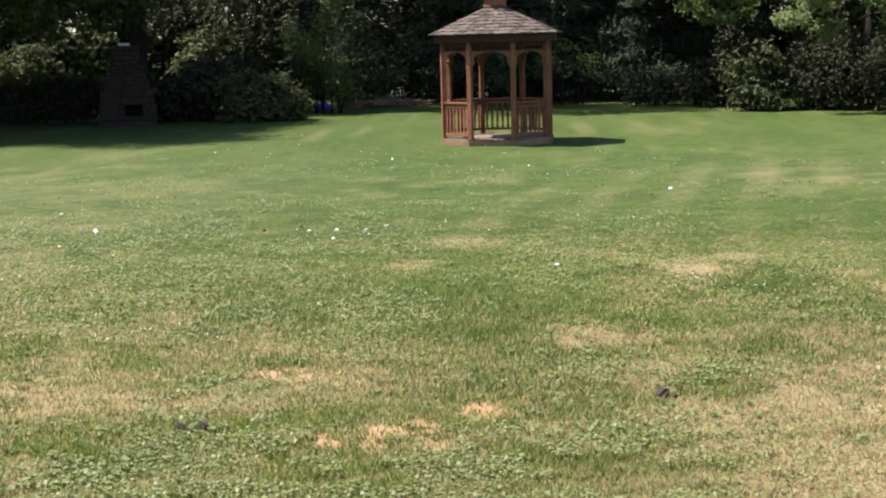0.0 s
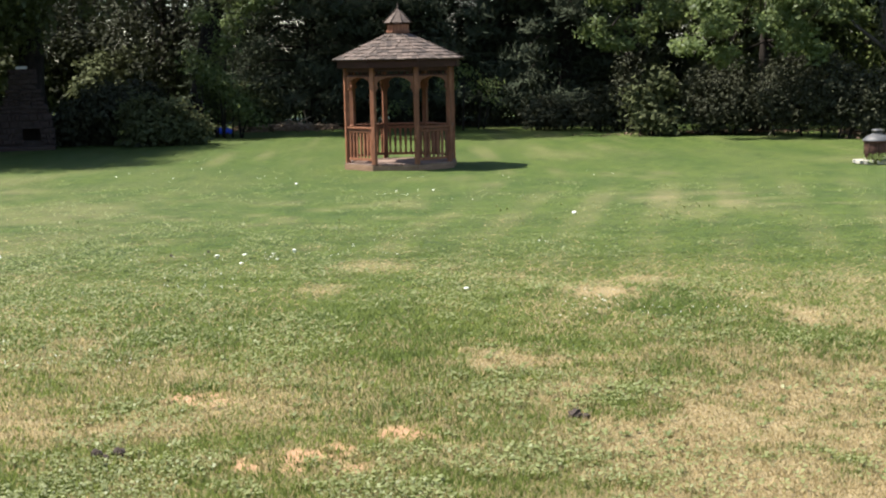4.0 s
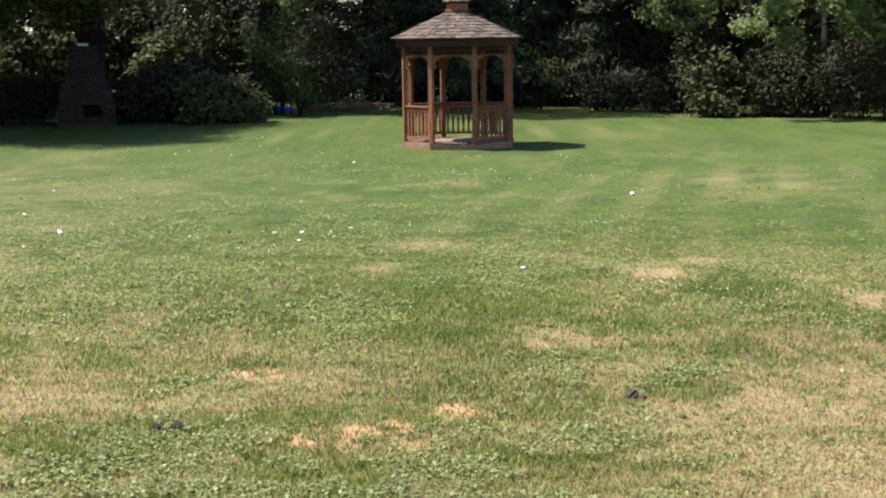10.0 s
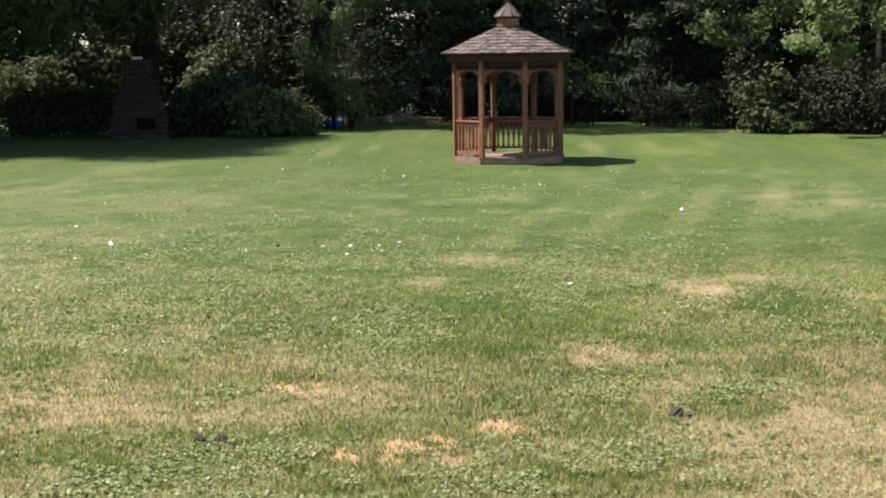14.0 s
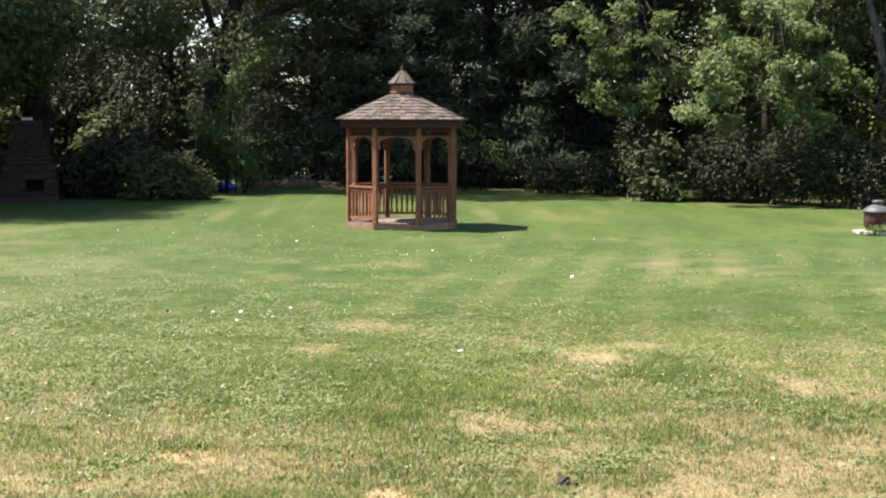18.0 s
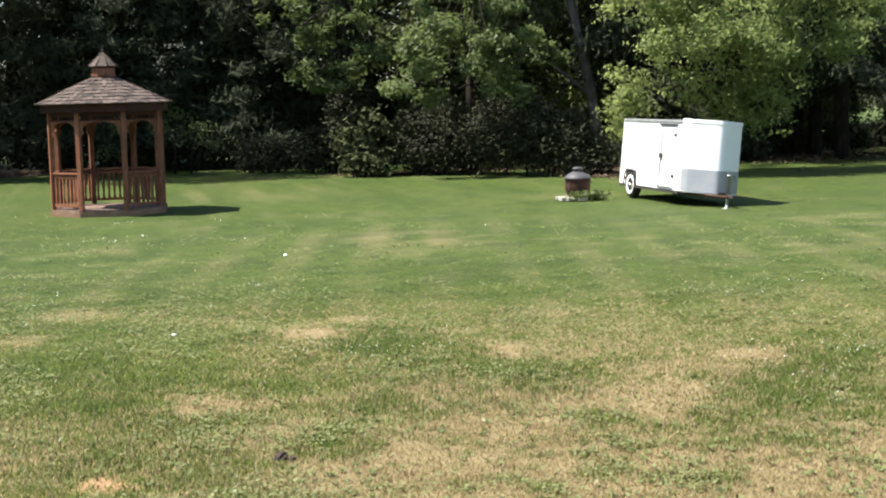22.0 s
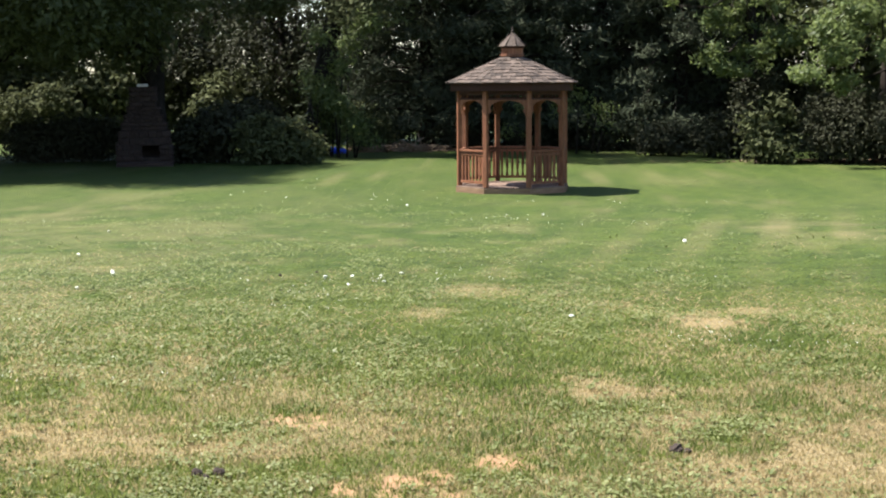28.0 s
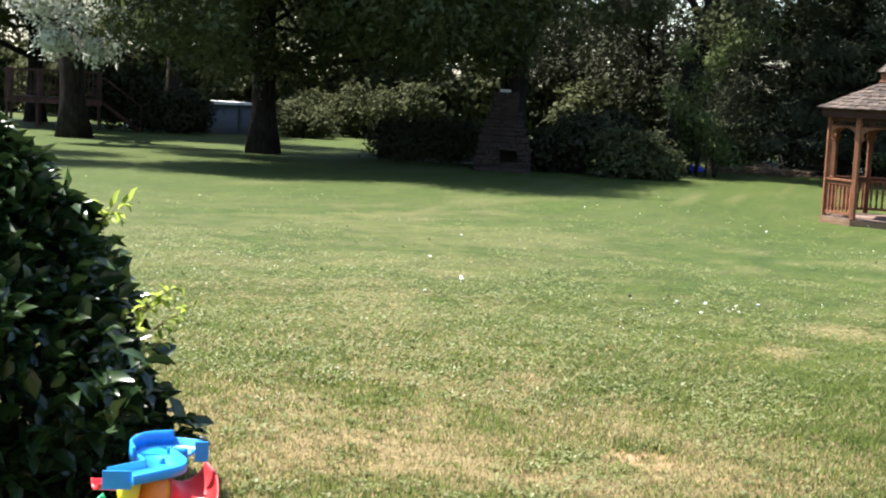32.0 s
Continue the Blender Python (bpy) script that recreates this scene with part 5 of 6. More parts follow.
for z in (0.3, 1.2):
    part("hinge", box_bm(-0.045, -0.018, 0.57, 0.68, z - 0.03, z + 0.03, 0.006), M_STEEL, door)
# wheels under flared guards
for side, wx in ((-1, 0.09), (1, TW - 0.09)):
    wy, wz = 3.2, -0.01 if side < 0 else 0.11
    bm = lathe([(0.0, -0.09), (0.17, -0.09), (0.185, -0.1), (0.27, -0.098), (0.30, -0.06), (0.302, 0.06), (0.27, 0.098), (0.185, 0.1), (0.17, 0.09), (0.0, 0.09)], 28)
    wheel = part("wheel", bm, M_BLACK, trailer, "black tyre on a white steel rim")
    wheel.matrix_basis = pose(wx, wy, wz, 0, 90, 0)
    part("rim", lathe([(0.0, -0.085), (0.05, -0.092), (0.07, -0.07), (0.12, -0.075), (0.18, -0.1), (0.226, -0.108), (0.232, -0.09)], 24), M_WHITE, wheel, "white steel rim")
    part("hub_cap", lathe([(0.0, -0.125), (0.03, -0.122), (0.042, -0.09)], 16), M_ZINC, wheel)
    if side < 0:
        bm = bmesh.new()
        pts = [(-0.03, wy - 0.40, 0.0), (-0.03, wy - 0.35, 0.24), (-0.03, wy - 0.24, 0.35), (-0.03, wy + 0.24, 0.35), (-0.03, wy + 0.35, 0.24), (-0.03, wy + 0.40, 0.0)]
        tube(bm, pts, [0.016] * 6, 6)
        part("wheel_arch", bm, M_STEEL, trailer, "dark fender lip over the wheel")
        # Flat black plate stands in for the shaded hollow round the wheel
        part("wheel_well_shade", box_bm(-0.006, 0.004, wy - 0.34, wy + 0.34, 0.0, 0.33, 0.002), M_BLACK, trailer)
part("marker_lamp", box_bm(-0.02, 0.0, 3.55, 3.61, 0.12, 0.15, 0.006), M_TOYORANGE, trailer)
# drawbar, jack and coupler
bm = bmesh.new()
for x in (0.25, TW - 0.25):
    tube(bm, [(x, 0.4, -0.03), (TW / 2 + (x - TW / 2) * 0.12, -1.05, -0.03)], [0.035, 0.035], 4)
part("drawbar", bm, M_RUST, trailer, "rusty steel A-frame drawbar")
part("coupler", box_bm(TW / 2 - 0.05, TW / 2 + 0.05, -1.25, -1.0, -0.05, 0.03, 0.02), M_STEEL, trailer)
jack = part("tongue_jack", lathe([(0.0, -0.27), (0.11, -0.27), (0.11, -0.25), (0.03, -0.24), (0.03, -0.1), (0.04, -0.1), (0.04, 0.42), (0.047, 0.42), (0.047, 0.46), (0.0, 0.46)], 14), M_ALU, trailer, "zinc tongue jack on its foot")
jack.matrix_basis = pose(TW / 2, -0.9, -0.02)
bm = bmesh.new()
tube(bm, [(0, 0, 0.44), (0.12, 0, 0.44), (0.12, 0, 0.36)], [0.01, 0.01, 0.014], 6)
part("crank", bm, M_STEEL, jack)
part("propane_bracket", box_bm(TW / 2 - 0.14, TW / 2 + 0.14, -0.75, -0.71, -0.02, 0.05, 0.005), M_STEEL, trailer)

# ---- fire pit on its ring of blocks ----
pit = empty("fire_pit", pose(10.19, 30.0, 0.025) @ Matrix.Diagonal((0.95, 0.95, 0.98, 1)), "round rusty fire pit with a grey domed lid on stone blocks", "fire pit")
part("bowl", lathe([(0.0, 0.06), (0.2, 0.07), (0.27, 0.12), (0.285, 0.3), (0.28, 0.42), (0.30, 0.43), (0.30, 0.45), (0.265, 0.45)], 28), M_RUST, pit)
part("lid", lathe([(0.315, 0.45), (0.31, 0.47), (0.24, 0.53), (0.15, 0.575), (0.10, 0.60)], 28), M_LID, pit, "grey domed lid")
part("chimney_neck", lathe([(0.10, 0.60), (0.09, 0.64), (0.125, 0.645), (0.125, 0.665), (0.08, 0.69), (0.0, 0.695)], 20), M_LID, pit)
for j in range(4):
    a = radians(45 + 90 * j)
    bm = bmesh.new()
    tube(bm, [(0.22 * math.cos(a), 0.22 * math.sin(a), 0.12), (0.27 * math.cos(a), 0.27 * math.sin(a), 0.0)], [0.018, 0.02], 6)
    part("leg", bm, M_RUST, pit)
for j in range(10):
    a = 2 * math.pi * j / 10
    bm = bmesh.new()
    tube(bm, [(0.285 * math.cos(a), 0.285 * math.sin(a), 0.13), (0.291 * math.cos(a), 0.291 * math.sin(a), 0.42)], [0.007, 0.007], 4)
    part("rib", bm, M_RUST, pit)
part("handle", tube(bmesh.new(), [(0.29, 0, 0.36), (0.34, 0, 0.36), (0.34, 0.08, 0.36), (0.29, 0.08, 0.36)], [0.009] * 4, 6), M_RUST, pit)
rb = random.Random(8)
for ringi, (rad, n) in enumerate(((0.42, 11), (0.26, 7))):
    for j in range(n):
        a = 2 * math.pi * j / n + 0.1 * ringi
        if (ringi == 0 and math.cos(a - radians(218)) < 0.35) or (ringi == 1 and math.cos(a) > -0.2):
            continue
        ob = part("stone_block", box_bm(-0.1, 0.1, -0.08, 0.08, 0, 0.075 + 0.016 * rb.random(), 0.016), M_BLOCK)
        ob.matrix_basis = pose(10.22 + rad * math.cos(a), 30.02 + rad * math.sin(a), 0.0, rb.uniform(-3, 3), rb.uniform(-3, 3), math.degrees(a) + 90 + rb.uniform(-9, 9))
        tagged(ob, "pale concrete block laid round the fire pit", "block", "blocks under the fire pit")
r9 = np.random.default_rng(9)
c9 = np.stack([np.where(r9.random(420) < 0.6, r9.normal(10.42, 0.17, 420), r9.uniform(9.85, 10.6, 420)), r9.normal(29.62, 0.1, 420), r9.uniform(0.02, 0.2, 420)], 1)
v9, f9 = leaves(c9, r9.normal(size=(420, 3)), 0.06, 1.8, 0.2, 0.6, r9)
tagged(soup("weeds", v9, f9, M_WEED, None, "weeds growing against the blocks of the fire pit"), category="weeds", kind="stuff")

# ---- the stone fireplace ----
FP = (-10.17, 42.5)
fireplace = empty("stone_fireplace", rooted(*FP, 13), "old fieldstone outdoor fireplace with a stepped chimney in shade", "fireplace")
rf = random.Random(12)
STEPS = [(0.0, 0.62, 0.78, 0.50), (0.62, 1.02, 0.72, 0.46), (1.02, 1.25, 0.63, 0.40), (1.25, 1.48, 0.54, 0.37), (1.48, 1.70, 0.45, 0.34), (1.70, 2.27, 0.36, 0.30)]
HX0, HX1 = -0.06, 0.40  # the sides of the hearth opening
for i, (z0, z1, hw, hd) in enumerate(STEPS):
    if i == 0:
        for x0, x1, y0, y1, zt in ((-hw + 0.03, HX0 - 0.02, -hd + 0.03, hd - 0.03, z1), (HX1 + 0.02, hw - 0.03, -hd + 0.03, hd - 0.03, z1), (HX0 - 0.018, HX1 + 0.018, 0.1, hd - 0.03, z1), (HX0 - 0.018, HX1 + 0.018, -hd + 0.03, 0.098, 0.26)):
            part("masonry", box_bm(x0, x1, y0, y1, z0 - 0.02, zt), M_MORTAR, fireplace)
    else:
        part("masonry", box_bm(-hw + 0.03, hw - 0.03, -hd + 0.03, hd - 0.03, z0 + 0.002, z1), M_MORTAR, fireplace)
for z0, z1, hw, hd in STEPS:
    rows_n = max(2, round((z1 - z0) / 0.16))
    hgt = (z1 - z0) / rows_n
    for q in range(rows_n):
        za = z0 + q * hgt
        for face in range(4):
            wide = hw if face % 2 == 0 else hd
            deep = hd if face % 2 == 0 else hw
            x = -wide
            while x < wide - 0.02:
                w = min(rf.choice((rf.uniform(0.09, 0.16), rf.uniform(0.15, 0.36))), wide - x)
                if wide - x - w < 0.07:
                    w = wide - x
                hole = face == 0 and z0 == 0.0 and 0.22 < za + hgt / 2 < 0.6 and x + w > HX0 + 0.02 and x < HX1 - 0.02
                if not hole:
                    ob = part("stone", box_bm(x + 0.006, x + w - 0.006, -deep - 0.045 * rf.random(), -deep + 0.12, za + 0.004 + 0.012 * rf.random(), za + hgt - 0.004 - 0.012 * rf.random(), 0.032), M_STONE, fireplace)
                    ob.matrix_basis = pose(0, 0, 0, 0, 0, 90 * face) @ pose(x + w / 2, -deep, za + hgt / 2, rf.uniform(-7, 7), rf.uniform(-10, 10), rf.uniform(-7, 7)) @ pose(-x - w / 2, deep, -za - hgt / 2)
                x += w
part("lintel", box_bm(HX0 - 0.1, HX1 + 0.1, -0.53, -0.3, 0.60, 0.70, 0.02), M_STONE, fireplace)
part("chimney_cap", box_bm(-0.17, 0.14, -0.3, 0.05, 2.27, 2.35, 0.02), M_CAP, fireplace, "pale cap stone")
part("hearth", box_bm(-0.8, 0.8, -0.95, -0.48, -0.02, 0.12, 0.03), M_STONE, fireplace)

# ---- pool, deck and steps ----
pool = empty("swimming_pool", rooted(-25.8, 54.9), "round above-ground pool with pale grey walls and white rim", "pool")
part("wall", lathe([(2.7, 0.0), (2.7, 1.12), (2.66, 1.12), (2.66, 0.0)], 48), M_POOL, pool)
part("top_rail", lathe([(2.62, 1.10), (2.78, 1.10), (2.80, 1.13), (2.78, 1.16), (2.62, 1.16), (2.62, 1.10)], 48), M_POOLRIM, pool, "white top rail")
for j in range(14):
    a = 2 * math.pi * j / 14
    ob = part("upright", box_bm(2.7, 2.76, -0.07, 0.07, 0.0, 1.1, 0.01), M_POOL, pool)
    ob.matrix_basis = pose(0, 0, 0, 0, 0, math.degrees(a))
pdeck = empty("pool_deck", rooted(-28.6, 48.9, 28), "reddish wooden pool deck with railings and steps in shade", "deck")
for x in (-1.6, -0.55, 0.55, 1.6):
    for y in (-1.2, 1.2):
        part("post", box_bm(x - 0.05, x + 0.05, y - 0.05, y + 0.05, -0.02, 2.1, 0.006), M_REDWOOD, pdeck)
for j in range(18):
    x = -1.7 + 3.4 * j / 18
    part("deck_board", box_bm(x, x + 0.18, -1.3, 1.3, 1.06, 1.09), M_REDWOOD, pdeck)
part("joist", box_bm(-1.7, 1.7, -1.26, -1.2, 0.88, 1.058), M_REDWOOD, pdeck)
for z in (1.25, 2.02):
    part("rail", box_bm(-1.7, 1.7, -1.24, -1.19, z, z + 0.07, 0.006), M_REDWOOD, pdeck)
for j in range(24):
    x = -1.66 + 3.32 * j / 23
    part("baluster", box_bm(x - 0.018, x + 0.018, -1.255, -1.22, 1.12, 2.05), M_REDWOOD, pdeck)
for j in range(5):
    part("step", box_bm(1.75 + 0.27 * j, 2.03 + 0.27 * j, -0.9, 0.2, 0.86 - 0.2 * j, 0.90 - 0.2 * j, 0.005), M_REDWOOD, pdeck)
for y in (-0.92, 0.2):
    bm = bmesh.new()
    tube(bm, [(1.72, y, 0.98), (3.1, y, -0.02)], [0.07, 0.07], 4)
    part("stringer", bm, M_REDWOOD, pdeck)
    bm = bmesh.new()
    tube(bm, [(1.72, y, 1.9), (3.1, y, 0.92), (3.1, y, 0.0)], [0.03, 0.03, 0.03], 6)
    part("stair_rail", bm, M_REDWOOD, pdeck)

# ---- tarp and brush pile ----
bm = bmesh.new()
bmesh.ops.create_icosphere(bm, subdivisions=4, radius=0.5)
for v in bm.verts:
    n = noise.noise(v.co * 5) * 0.16 + noise.noise(v.co * 12) * 0.06
    v.co = Vector((v.co.x * 1.05 * (1 + n), v.co.y * 0.5 * (1 + n), max(0.0, v.co.z * 0.34 + 0.07 + n * 0.25)))
ob = part("tarpaulin", bm, M_TARP)
ob.matrix_basis = pose(-5.55, 50.0, -0.01)
tagged(ob, "crumpled blue tarpaulin lying at the lawn's edge", "tarp")
rp = random.Random(21)
bm = bmesh.new()
for j in range(130):
    c = Vector((rp.gauss(-3.2, 0.75), rp.gauss(51.2, 0.4), rp.uniform(0.03, 0.2)))
    d = Vector((rp.gauss(0, 1), rp.gauss(0, 1), rp.gauss(0, 0.16))).normalized() * rp.uniform(0.25, 0.8)
    a, b = c - d, c + d
    a.z, b.z = max(0.01, a.z), max(0.01, b.z)
    tube(bm, [a, c, b], [0.022, 0.018, 0.006], 4)
tagged(part("brush_pile", bm, M_TWIG, None, "heap of cut dry branches by the tree line"), category="brush pile", kind="stuff")
rl = np.random.default_rng(22)


def litter(name, cx, cy, sx, sy, n, size, label, leaf=M_LITTER):
    c = np.stack([rl.normal(cx, sx, n), rl.normal(cy, sy, n), rl.random(n) * 0.05 + 0.01], 1)
    v, f = leaves(c, np.tile([0, 0, 1.0], (n, 1)), size, 1.4, 0.2, 1.5, rl)
    return tagged(soup(name, v, f, leaf, None, label), category="leaf litter", kind="stuff")


litter("leaf_litter", -3.0, 51.8, 1.6, 0.7, 1600, 0.1, "brown leaf litter under the trees")
litter("leaf_litter", 10.2, 43.0, 1.6, 0.35, 1200, 0.09, "brown leaf litter along the shrubs")
litter("leaf_litter", 14.5, 39.4, 0.7, 1.3, 3200, 0.12, "brown leaves and bare earth behind the trailer")
litter("leaf_litter", 22.5, 45.0, 2.2, 2.6, 2400, 0.1, "brown needles and leaves under the spruces")
litter("leaf_litter", 1.5, 53.0, 3.0, 0.8, 2200, 0.1, "brown needles and leaves under the pines")


# ---- the laurel bush by the camera ----
BUSH = (-4.62, 6.98)
bush = empty("laurel_bush", pose(-4.947, 7.292, 0) @ Matrix.Scale(1.07, 4), "glossy dark green laurel bush with pale young shoots", "bush")
rb2 = np.random.default_rng(33)
PZ = np.array([0.0, 0.4, 0.70, 1.02, 1.42, 1.72, 1.95, 2.1])
PR = np.array([0.97, 1.10, 1.09, 0.91, 0.61, 0.35, 0.13, 0.0])


def bush_points(n, depth):
    z = rb2.random(n) ** 0.9 * 2.1
    a = rb2.uniform(0, 2 * np.pi, n)
    wob = 0.97 + 0.12 * np.sin(3 * a + 4 * z) + 0.11 * np.sin(7 * a - 6 * z + 1) + 0.07 * np.sin(13 * a + 11 * z)
    r = np.interp(z, PZ, PR) * wob * (1 - depth * rb2.random(n) ** 1.6)
    return np.stack([r * np.cos(a), r * np.sin(a), np.maximum(z, 0.04)], 1), np.stack([np.cos(a), np.sin(a), np.full(n, 0.35)], 1)


def big_leaves(c, out, length, width, rng):
    """Laurel leaves: six points, folded along the midrib and curled."""
    n = len(c)
    d = out * 0.8 + rng.normal(size=(n, 3)) * 0.6 + np.array([0, 0, 0.15])
    d /= np.linalg.norm(d, axis=1)[:, None]
    s = np.cross(d, rng.normal(size=(n, 3)) * 0.5 + np.array([0, 0, 1.0]))
    s /= np.linalg.norm(s, axis=1)[:, None] + 1e-9
    u = np.cross(s, d)
    k = rng.uniform(0.65, 1.25, n)[:, None]
    L, W, U = d * length * k, s * width * k, u * width * k
    v = np.stack([c, c + L * 0.35 + W * 0.48 + U * 0.25, c + L * 0.75 + W * 0.38 + U * 0.18, c + L - U * 0.35, c + L * 0.75 - W * 0.38 + U * 0.18, c + L * 0.35 - W * 0.48 + U * 0.25, c + L * 0.5], 1).reshape(-1, 3)
    b = np.arange(n)[:, None] * 7
    f = np.concatenate([b + q for q in ([0, 1, 6], [1, 2, 6], [2, 3, 6], [3, 4, 6], [4, 5, 6], [5, 0, 6])], 1).reshape(-1, 3)
    return v, f


for j in range(46):
    bm = bmesh.new()
    p, _ = bush_points(1, 0.3)
    e = Vector(p[0])
    a = Vector((e.x * 0.2, e.y * 0.2, 0.0))
    tube(bm, [a, a.lerp(e, 0.5) + Vector((0, 0, 0.12)), e], [0.022, 0.014, 0.005], 5)
    part("stem", bm, M_BARK, bush)
p, o = bush_points(11500, 0.45)
v, f = big_leaves(p, o, 0.148, 0.078, rb2)
soup("foliage", v, f, M_LAUREL, bush, "", True)
SPRIGS = [(-3.82, 7.33, 1.4), (-3.7, 7.39, 1.37), (-3.98, 7.28, 1.35), (-3.43, 7.53, 0.89), (-3.39, 7.57, 0.93), (-3.52, 7.45, 0.86), (-3.41, 7.53, 0.78), (-4.23, 7.16, 1.65), (-3.64, 7.39, 1.41), (-3.72, 7.38, 1.38), (-3.34, 7.57, 0.99), (-3.29, 7.62, 0.88), (-3.37, 7.53, 0.72), (-4.03, 7.28, 1.45)]
for sx, sy, sz in SPRIGS:
    sx, sy = (sx - 0.26 - BUSH[0], sy - 0.12 - BUSH[1]) if sz < 1.2 else (sx - 0.19 - BUSH[0], sy - 0.09 - BUSH[1])
    d = Vector((sx, sy, 0.5)).normalized()
    a = Vector((sx, sy, sz)) - d * 0.12
    e = a + d * 0.25 + Vector((0, 0, 0.05))
    bm = bmesh.new()
    tube(bm, [a, a.lerp(e, 0.5) + Vector((0, 0, 0.01)), e], [0.004, 0.003, 0.0015], 5)
    stem = part("shoot", bm, M_TWIG, bush)
    t = np.linspace(0.3, 1.0, 10)[:, None]
    c = np.array(a) * (1 - t) + np.array(e) * t
    v, f = big_leaves(c, np.tile(np.array(d) * 0.4, (10, 1)) + rb2.normal(size=(10, 3)) * 0.6, 0.075, 0.034, rb2)
    soup("young_leaves", v, f, M_SPRIG, stem, "pale yellow-green young leaves")

# ---- the plastic ball-run toy ----
toy = empty("ball_run_toy", pose(-2.596, 5.268, 0, 0, 0, 25), "bright plastic toddler ramp toy in blue, red and green", "toy")


def spline(points, n):
    """Catmull-Rom through the points."""
    p = [Vector(q) for q in points]
    p = [p[0] * 2 - p[1]] + p + [p[-1] * 2 - p[-2]]
    out = []
    for i in range(1, len(p) - 2):
        for j in range(n):
            t = j / n
            out.append(0.5 * ((2 * p[i]) + (p[i + 1] - p[i - 1]) * t + (2 * p[i - 1] - 5 * p[i] + 4 * p[i + 1] - p[i + 2]) * t * t + (3 * p[i] - p[i - 1] - 3 * p[i + 1] + p[i + 2]) * t ** 3))
    out.append(p[-2])
    return out


def chute(points, section, n=8):
    """A moulded channel: the cross-section (sideways, up) swept along a spline."""
    pts = spline(points, n)
    bm = bmesh.new()
    rings = []
    for i, q in enumerate(pts):
        d = (pts[min(i + 1, len(pts) - 1)] - pts[max(i - 1, 0)]).normalized()
        s = d.cross(Vector((0, 0, 1))).normalized()
        u = s.cross(d)
        rings.append([bm.verts.new(q + s * a + u * b) for a, b in section])
    m = len(section)
    for a, b in zip(rings, rings[1:]):
        for j in range(m):
            bm.faces.new((a[j], a[(j + 1) % m], b[(j + 1) % m], b[j])).smooth = True
    bm.faces.new(rings[0][::-1])
    bm.faces.new(rings[-1])
    bmesh.ops.recalc_face_normals(bm, faces=bm.faces)
    return bm


def channel(w, h, t, steps=0):
    if steps:
        inner = [(w * math.cos(a), -h * math.sin(a)) for a in (math.pi * i / steps for i in range(steps + 1))]
        outer = [((w + t) * math.cos(a), -(h + t) * math.sin(a)) for a in (math.pi * i / steps for i in range(steps + 1))]
        return outer + inner[::-1]
    return [(w + t, h), (w + t, -t), (-w - t, -t), (-w - t, h), (-w, h), (-w, 0), (w, 0), (w, h)]


part("blue_ramp", chute([(-0.13, 0.06, 0.70), (-0.05, 0.13, 0.70), (0.035, 0.22, 0.70), (0.01, 0.34, 0.70), (-0.03, 0.44, 0.70), (0.03, 0.54, 0.70), (0.15, 0.50, 0.70)], channel(0.076, 0.024, 0.008)), M_TOYBLUE, toy, "blue S-shaped ramp with raised sides")
part("ramp_wall", chute([(-0.09, 0.34, 0.715), (-0.105, 0.46, 0.72), (-0.05, 0.58, 0.72), (0.06, 0.62, 0.72)], [(0.006, 0.030), (0.006, -0.03), (-0.006, -0.03), (-0.006, 0.030)]), M_TOYBLUE, toy)
part("ramp_lip", box_bm(-0.195, -0.085, 0.022, 0.032, 0.672, 0.735, 0.004), M_TOYBLUE, toy)
part("ramp_lip", box_bm(0.15, 0.205, 0.43, 0.442, 0.675, 0.748, 0.004), M_TOYBLUE, toy)
part("peg", lathe([(0.0, 0.72), (0.012, 0.718), (0.016, 0.70)], 14), M_TOYBLUE, toy).matrix_basis = pose(0.02, 0.3, 0)
part("red_slide", chute([(0.11, 0.46, 0.668), (0.15, 0.36, 0.635), (0.145, 0.22, 0.56), (0.09, 0.12, 0.46), (0.0, 0.08, 0.34), (-0.1, 0.12, 0.2)], channel(0.09, 0.075, 0.007, 10)), M_TOYRED, toy, "red curved slide")
part("green_chute", chute([(-0.15, 0.03, 0.648), (-0.19, -0.01, 0.615), (-0.24, 0.0, 0.55), (-0.26, 0.08, 0.45), (-0.22, 0.16, 0.34)], channel(0.055, 0.05, 0.007, 8)), M_TOYGREEN, toy, "green curved chute")
part("red_funnel", chute([(-0.235, 0.22, 0.655), (-0.16, 0.25, 0.645), (-0.08, 0.27, 0.63)], channel(0.04, 0.025, 0.006, 6)), M_TOYRED, toy)
part("orange_column", lathe([(0.065, 0.0), (0.06, 0.3), (0.052, 0.55), (0.06, 0.658), (0.0, 0.658)], 20), M_TOYORANGE, toy, "orange column").matrix_basis = pose(-0.01, 0.16, 0.025)
part("yellow_column", lathe([(0.045, 0.0), (0.04, 0.6), (0.05, 0.655), (0.0, 0.655)], 20), M_TOYYELLOW, toy, "yellow column").matrix_basis = pose(-0.10, 0.1, 0.025)
part("yellow_column", lathe([(0.045, 0.0), (0.04, 0.6), (0.05, 0.655), (0.0, 0.655)], 20), M_TOYYELLOW, toy).matrix_basis = pose(0.02, 0.47, 0.025)
part("base_tray", lathe([(0.0, 0.012), (0.33, 0.012), (0.35, 0.09), (0.37, 0.09), (0.36, 0.0), (0.0, 0.0)], 36), M_TOYBLUE, toy).matrix_basis = pose(-0.02, 0.26, 0.005)

toy.scale = (0.995, 0.995, 1.155)

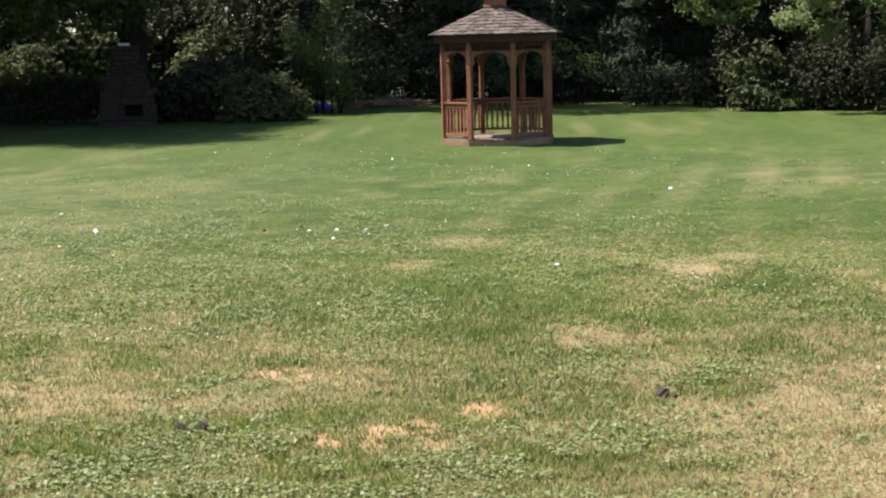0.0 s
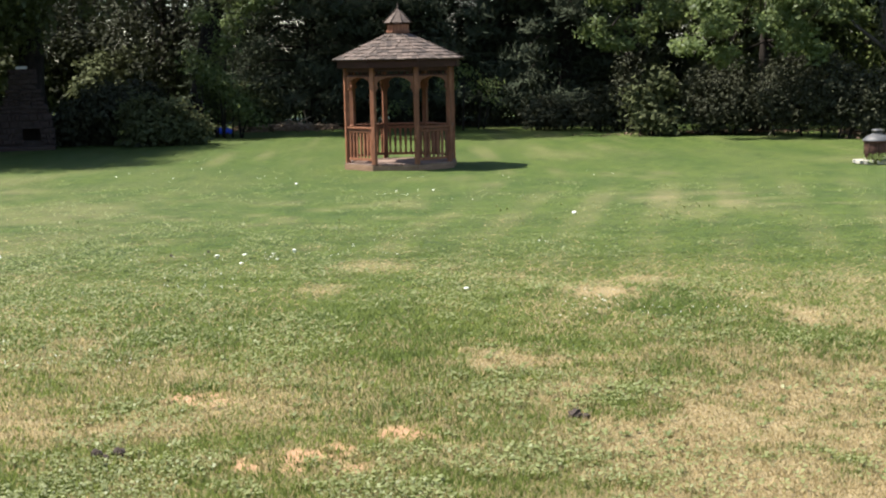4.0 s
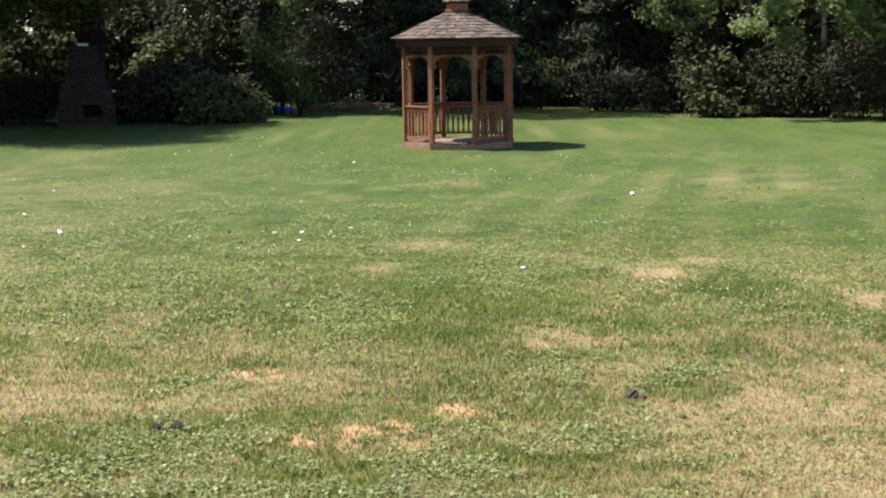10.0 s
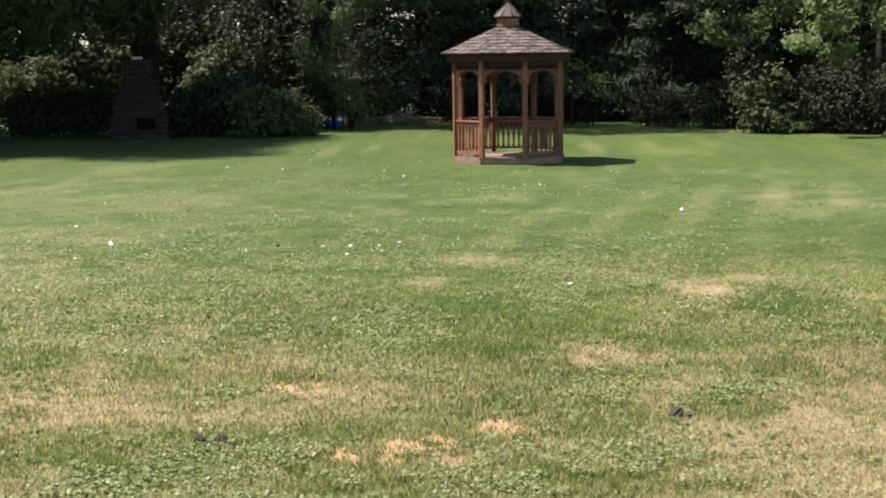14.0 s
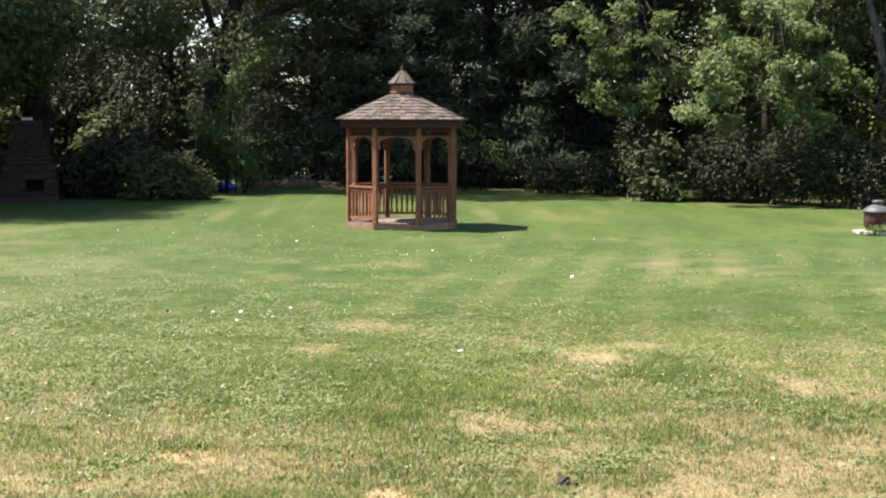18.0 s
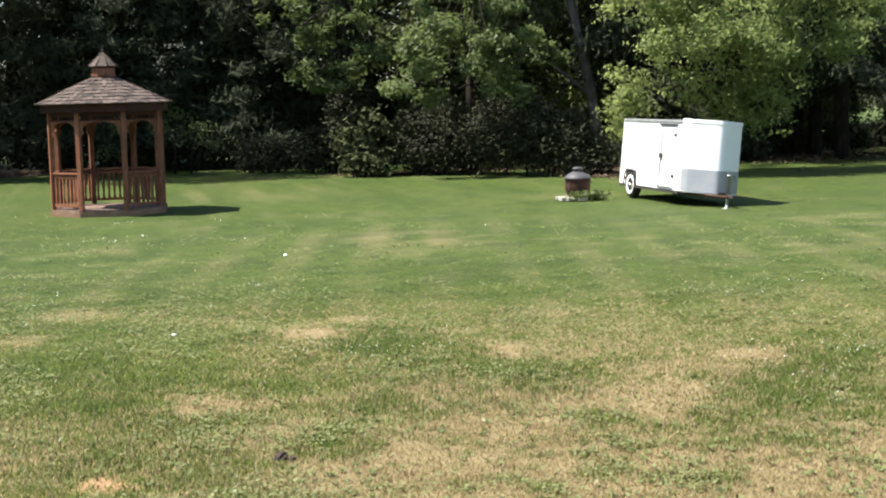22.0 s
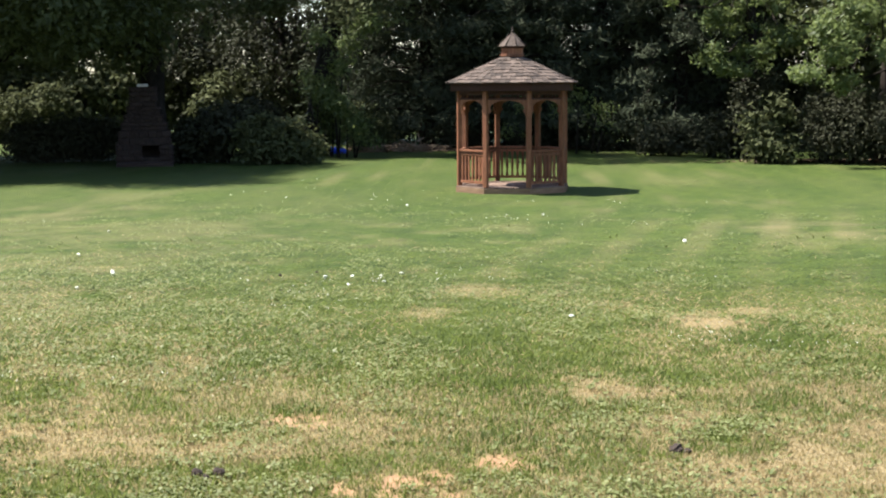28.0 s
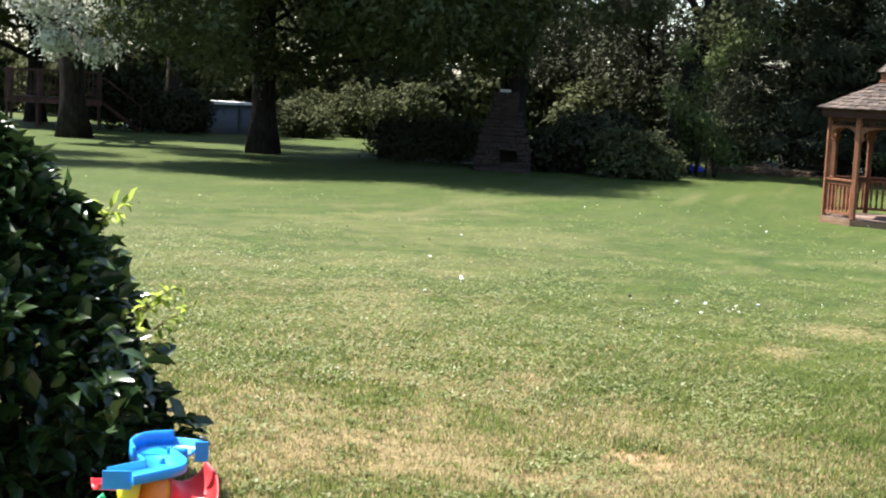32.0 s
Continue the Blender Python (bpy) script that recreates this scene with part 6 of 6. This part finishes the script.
# ---- white caps and dark clods in the grass ----
WHITE = [(-1.69, 16.69), (-1.72, 17.51), (-1.37, 17.53), (-1.14, 17.71), (0.77, 14.31), (-2.04, 17.4), (-4.71, 17.71), (-4.81, 16.50), (-5.70, 19.75), (-4.79, 18.0),
         (-5.48, 31.8), (-4.26, 29.2), (-5.6, 30.9), (-1.68, 28.0), (0.85, 25.9), (2.77, 21.36), (-6.16, 23.1), (-4.33, 30.2), (-1.30, 17.0)]
rw = random.Random(40)
cap = None
for x, y in WHITE:
    m = pose(x, y, 0.0, rw.uniform(-15, 15), rw.uniform(-15, 15), rw.uniform(0, 360))
    if cap is None:
        cap = empty("mushroom", m @ Matrix.Scale(0.6, 4), "small white mushroom standing in the grass", "mushroom", "white mushrooms on the lawn")
        part("cap", lathe([(0.012, 0.030), (0.036, 0.033), (0.040, 0.043), (0.030, 0.056), (0.0, 0.062)], 12), M_PETAL, cap)
        part("stalk", lathe([(0.012, -0.01), (0.010, 0.02), (0.011, 0.045)], 8), M_PETAL, cap)
    else:
        k = copy_thing(cap, m)
        k.scale = (rw.uniform(0.5, 0.85) * (0.5 if y > 28 else 1.0),) * 3
for x, y, s in ((1.16, 8.92, 0.045), (1.22, 8.89, 0.028), (-1.77, 8.32, 0.036), (-1.64, 8.33, 0.038), (-1.70, 8.25, 0.022), (-2.62, 17.6, 0.024), (-2.2, 17.9, 0.018)):
    bm = bmesh.new()
    bmesh.ops.create_icosphere(bm, subdivisions=3, radius=s)
    for v in bm.verts:
        v.co *= 1 + 0.5 * noise.noise(v.co * 40 + Vector((x, y, 0)))
        v.co.z = max(v.co.z * 0.8, -s * 0.4)
    ob = part("soil_clod", bm, M_CLOD)
    ob.matrix_basis = pose(x, y, s * 0.35 + 0.01)
    tagged(ob, "dark crumbly clod lying on the grass", "clod", "dark clods on the lawn")

# ---- clover, broad weeds and flowers over the lawn ----
rc = np.random.default_rng(55)


def sector(n, near, far, r):
    d = near * (far / near) ** r.random(n)
    a = np.radians(r.uniform(-33, 32, n))
    return d * np.sin(a), d * np.cos(a), d


def flat_leaves(x, y, z, size, r):
    """Small level leaves, one quad each."""
    n = len(x)
    a, t = r.uniform(0, 2 * np.pi, n), r.normal(size=(n, 2)) * 0.3
    L = np.stack([np.cos(a), np.sin(a), t[:, 0]], 1) * size[:, None] * 0.5
    W = np.stack([-np.sin(a), np.cos(a), t[:, 1]], 1) * size[:, None] * 0.5
    c = np.stack([x, y, z], 1)
    v = np.stack([c - L, c + W, c + L, c - W], 1).reshape(-1, 3)
    return v, np.arange(4 * n).reshape(-1, 4)


x, y, d = sector(330000, 6.4, 36.0, rc)
cl = 0.6 * value_noise(x, y, 0.8, 71) + 0.4 * value_noise(x, y, 0.16, 72)
dry, soil, lush = turf(x, y)
west = smooth(-0.5, -4.0, x) * smooth(11, 13.5, d) * (1 - smooth(19, 24, d))
keep = (cl + 0.16 * west > 0.55 + 0.05 * smooth(14, 20, d) + 0.06 * smooth(0.5, 2.0, x) * smooth(10, 12, d)) & (rc.random(len(x)) > dry * 0.8) & (soil < 0.3) & (rc.random(len(x)) > smooth(16.0, 36.0, d)) & (np.hypot(x - 0.374, y - 32.07) > 1.32)
x, y, d = x[keep], y[keep], d[keep]
v, f = flat_leaves(x, y, bumps(x, y) + rc.uniform(0.02, 0.055, len(x)), 0.0165 * rc.uniform(0.6, 1.7, len(x)) * (d / 8) ** 0.2, rc)
tagged(soup("clover", v, f, leaf_material("clover_leaf", (0.096, 0.112, 0.040), (0.132, 0.150, 0.054), (0.20, 0.214, 0.088), 0.3, 0.5, 0.3), None, "patches of small clover leaves in the lawn"), category="clover", kind="stuff")

x, y, d = sector(5200, 6.4, 30.0, rc)
wd = value_noise(x, y, 1.0, 73)
keep = (wd > 0.5) & (d < 12 + 16 * rc.random(len(d)) ** 2) & (turf(x, y)[1] < 0.1)
x, y, d = x[keep], y[keep], d[keep]
idx = np.repeat(np.arange(len(x)), 9)
a = rc.uniform(0, 2 * np.pi, len(idx))
L = rc.uniform(0.02, 0.05, len(idx)) * (d[idx] / 8) ** 0.3
c = np.stack([x[idx], y[idx], bumps(x[idx], y[idx]) + 0.01], 1)
out = np.stack([np.cos(a), np.sin(a), rc.uniform(0.2, 1.1, len(idx))], 1)
out /= np.linalg.norm(out, axis=1)[:, None]
s = np.stack([-np.sin(a), np.cos(a), 0 * a], 1) * 0.22
v = np.stack([c, c + (out * 0.5 + s) * L[:, None], c + out * L[:, None], c + (out * 0.5 - s) * L[:, None]], 1).reshape(-1, 3)
tagged(soup("broadleaf_weeds", v, np.arange(len(v)).reshape(-1, 4), leaf_material("lawn_weed", (0.080, 0.102, 0.034), (0.110, 0.134, 0.045), (0.150, 0.172, 0.064), 0.3, 0.6, 0.2), None,
            "tufts of broad-leaved weeds in the lawn"), category="weeds", kind="stuff")

x, y, d = sector(9000, 7.5, 36.0, rc)
fl = 0.6 * value_noise(x, y, 2.2, 75) + 0.4 * value_noise(x, y, 0.5, 76)
keep = (fl > 0.67 + 0.16 * smooth(14, 24, d)) & (d > 10.5)
x, y, d = x[keep], y[keep], d[keep]
n = len(x)
s = 0.0036 * rc.uniform(0.7, 1.5, n) * (d / 8) ** 0.5
c = np.stack([x, y, bumps(x, y) + rc.uniform(0.05, 0.085, n)], 1)
off = np.array([[1, 0, 0], [0, 1, 0], [-1, 0, 0], [0, -1, 0], [0, 0, 1], [0, 0, -1]], dtype=float)
v = (c[:, None, :] + off[None] * s[:, None, None]).reshape(-1, 3)
b = np.arange(n)[:, None] * 6
f = np.concatenate([b + q for q in ([0, 1, 4], [1, 2, 4], [2, 3, 4], [3, 0, 4], [1, 0, 5], [2, 1, 5], [3, 2, 5], [0, 3, 5])], 1).reshape(-1, 3)
tagged(soup("clover_flowers", v, f, M_PETAL, None, "scattered small white clover flowers"), category="flowers", kind="stuff")
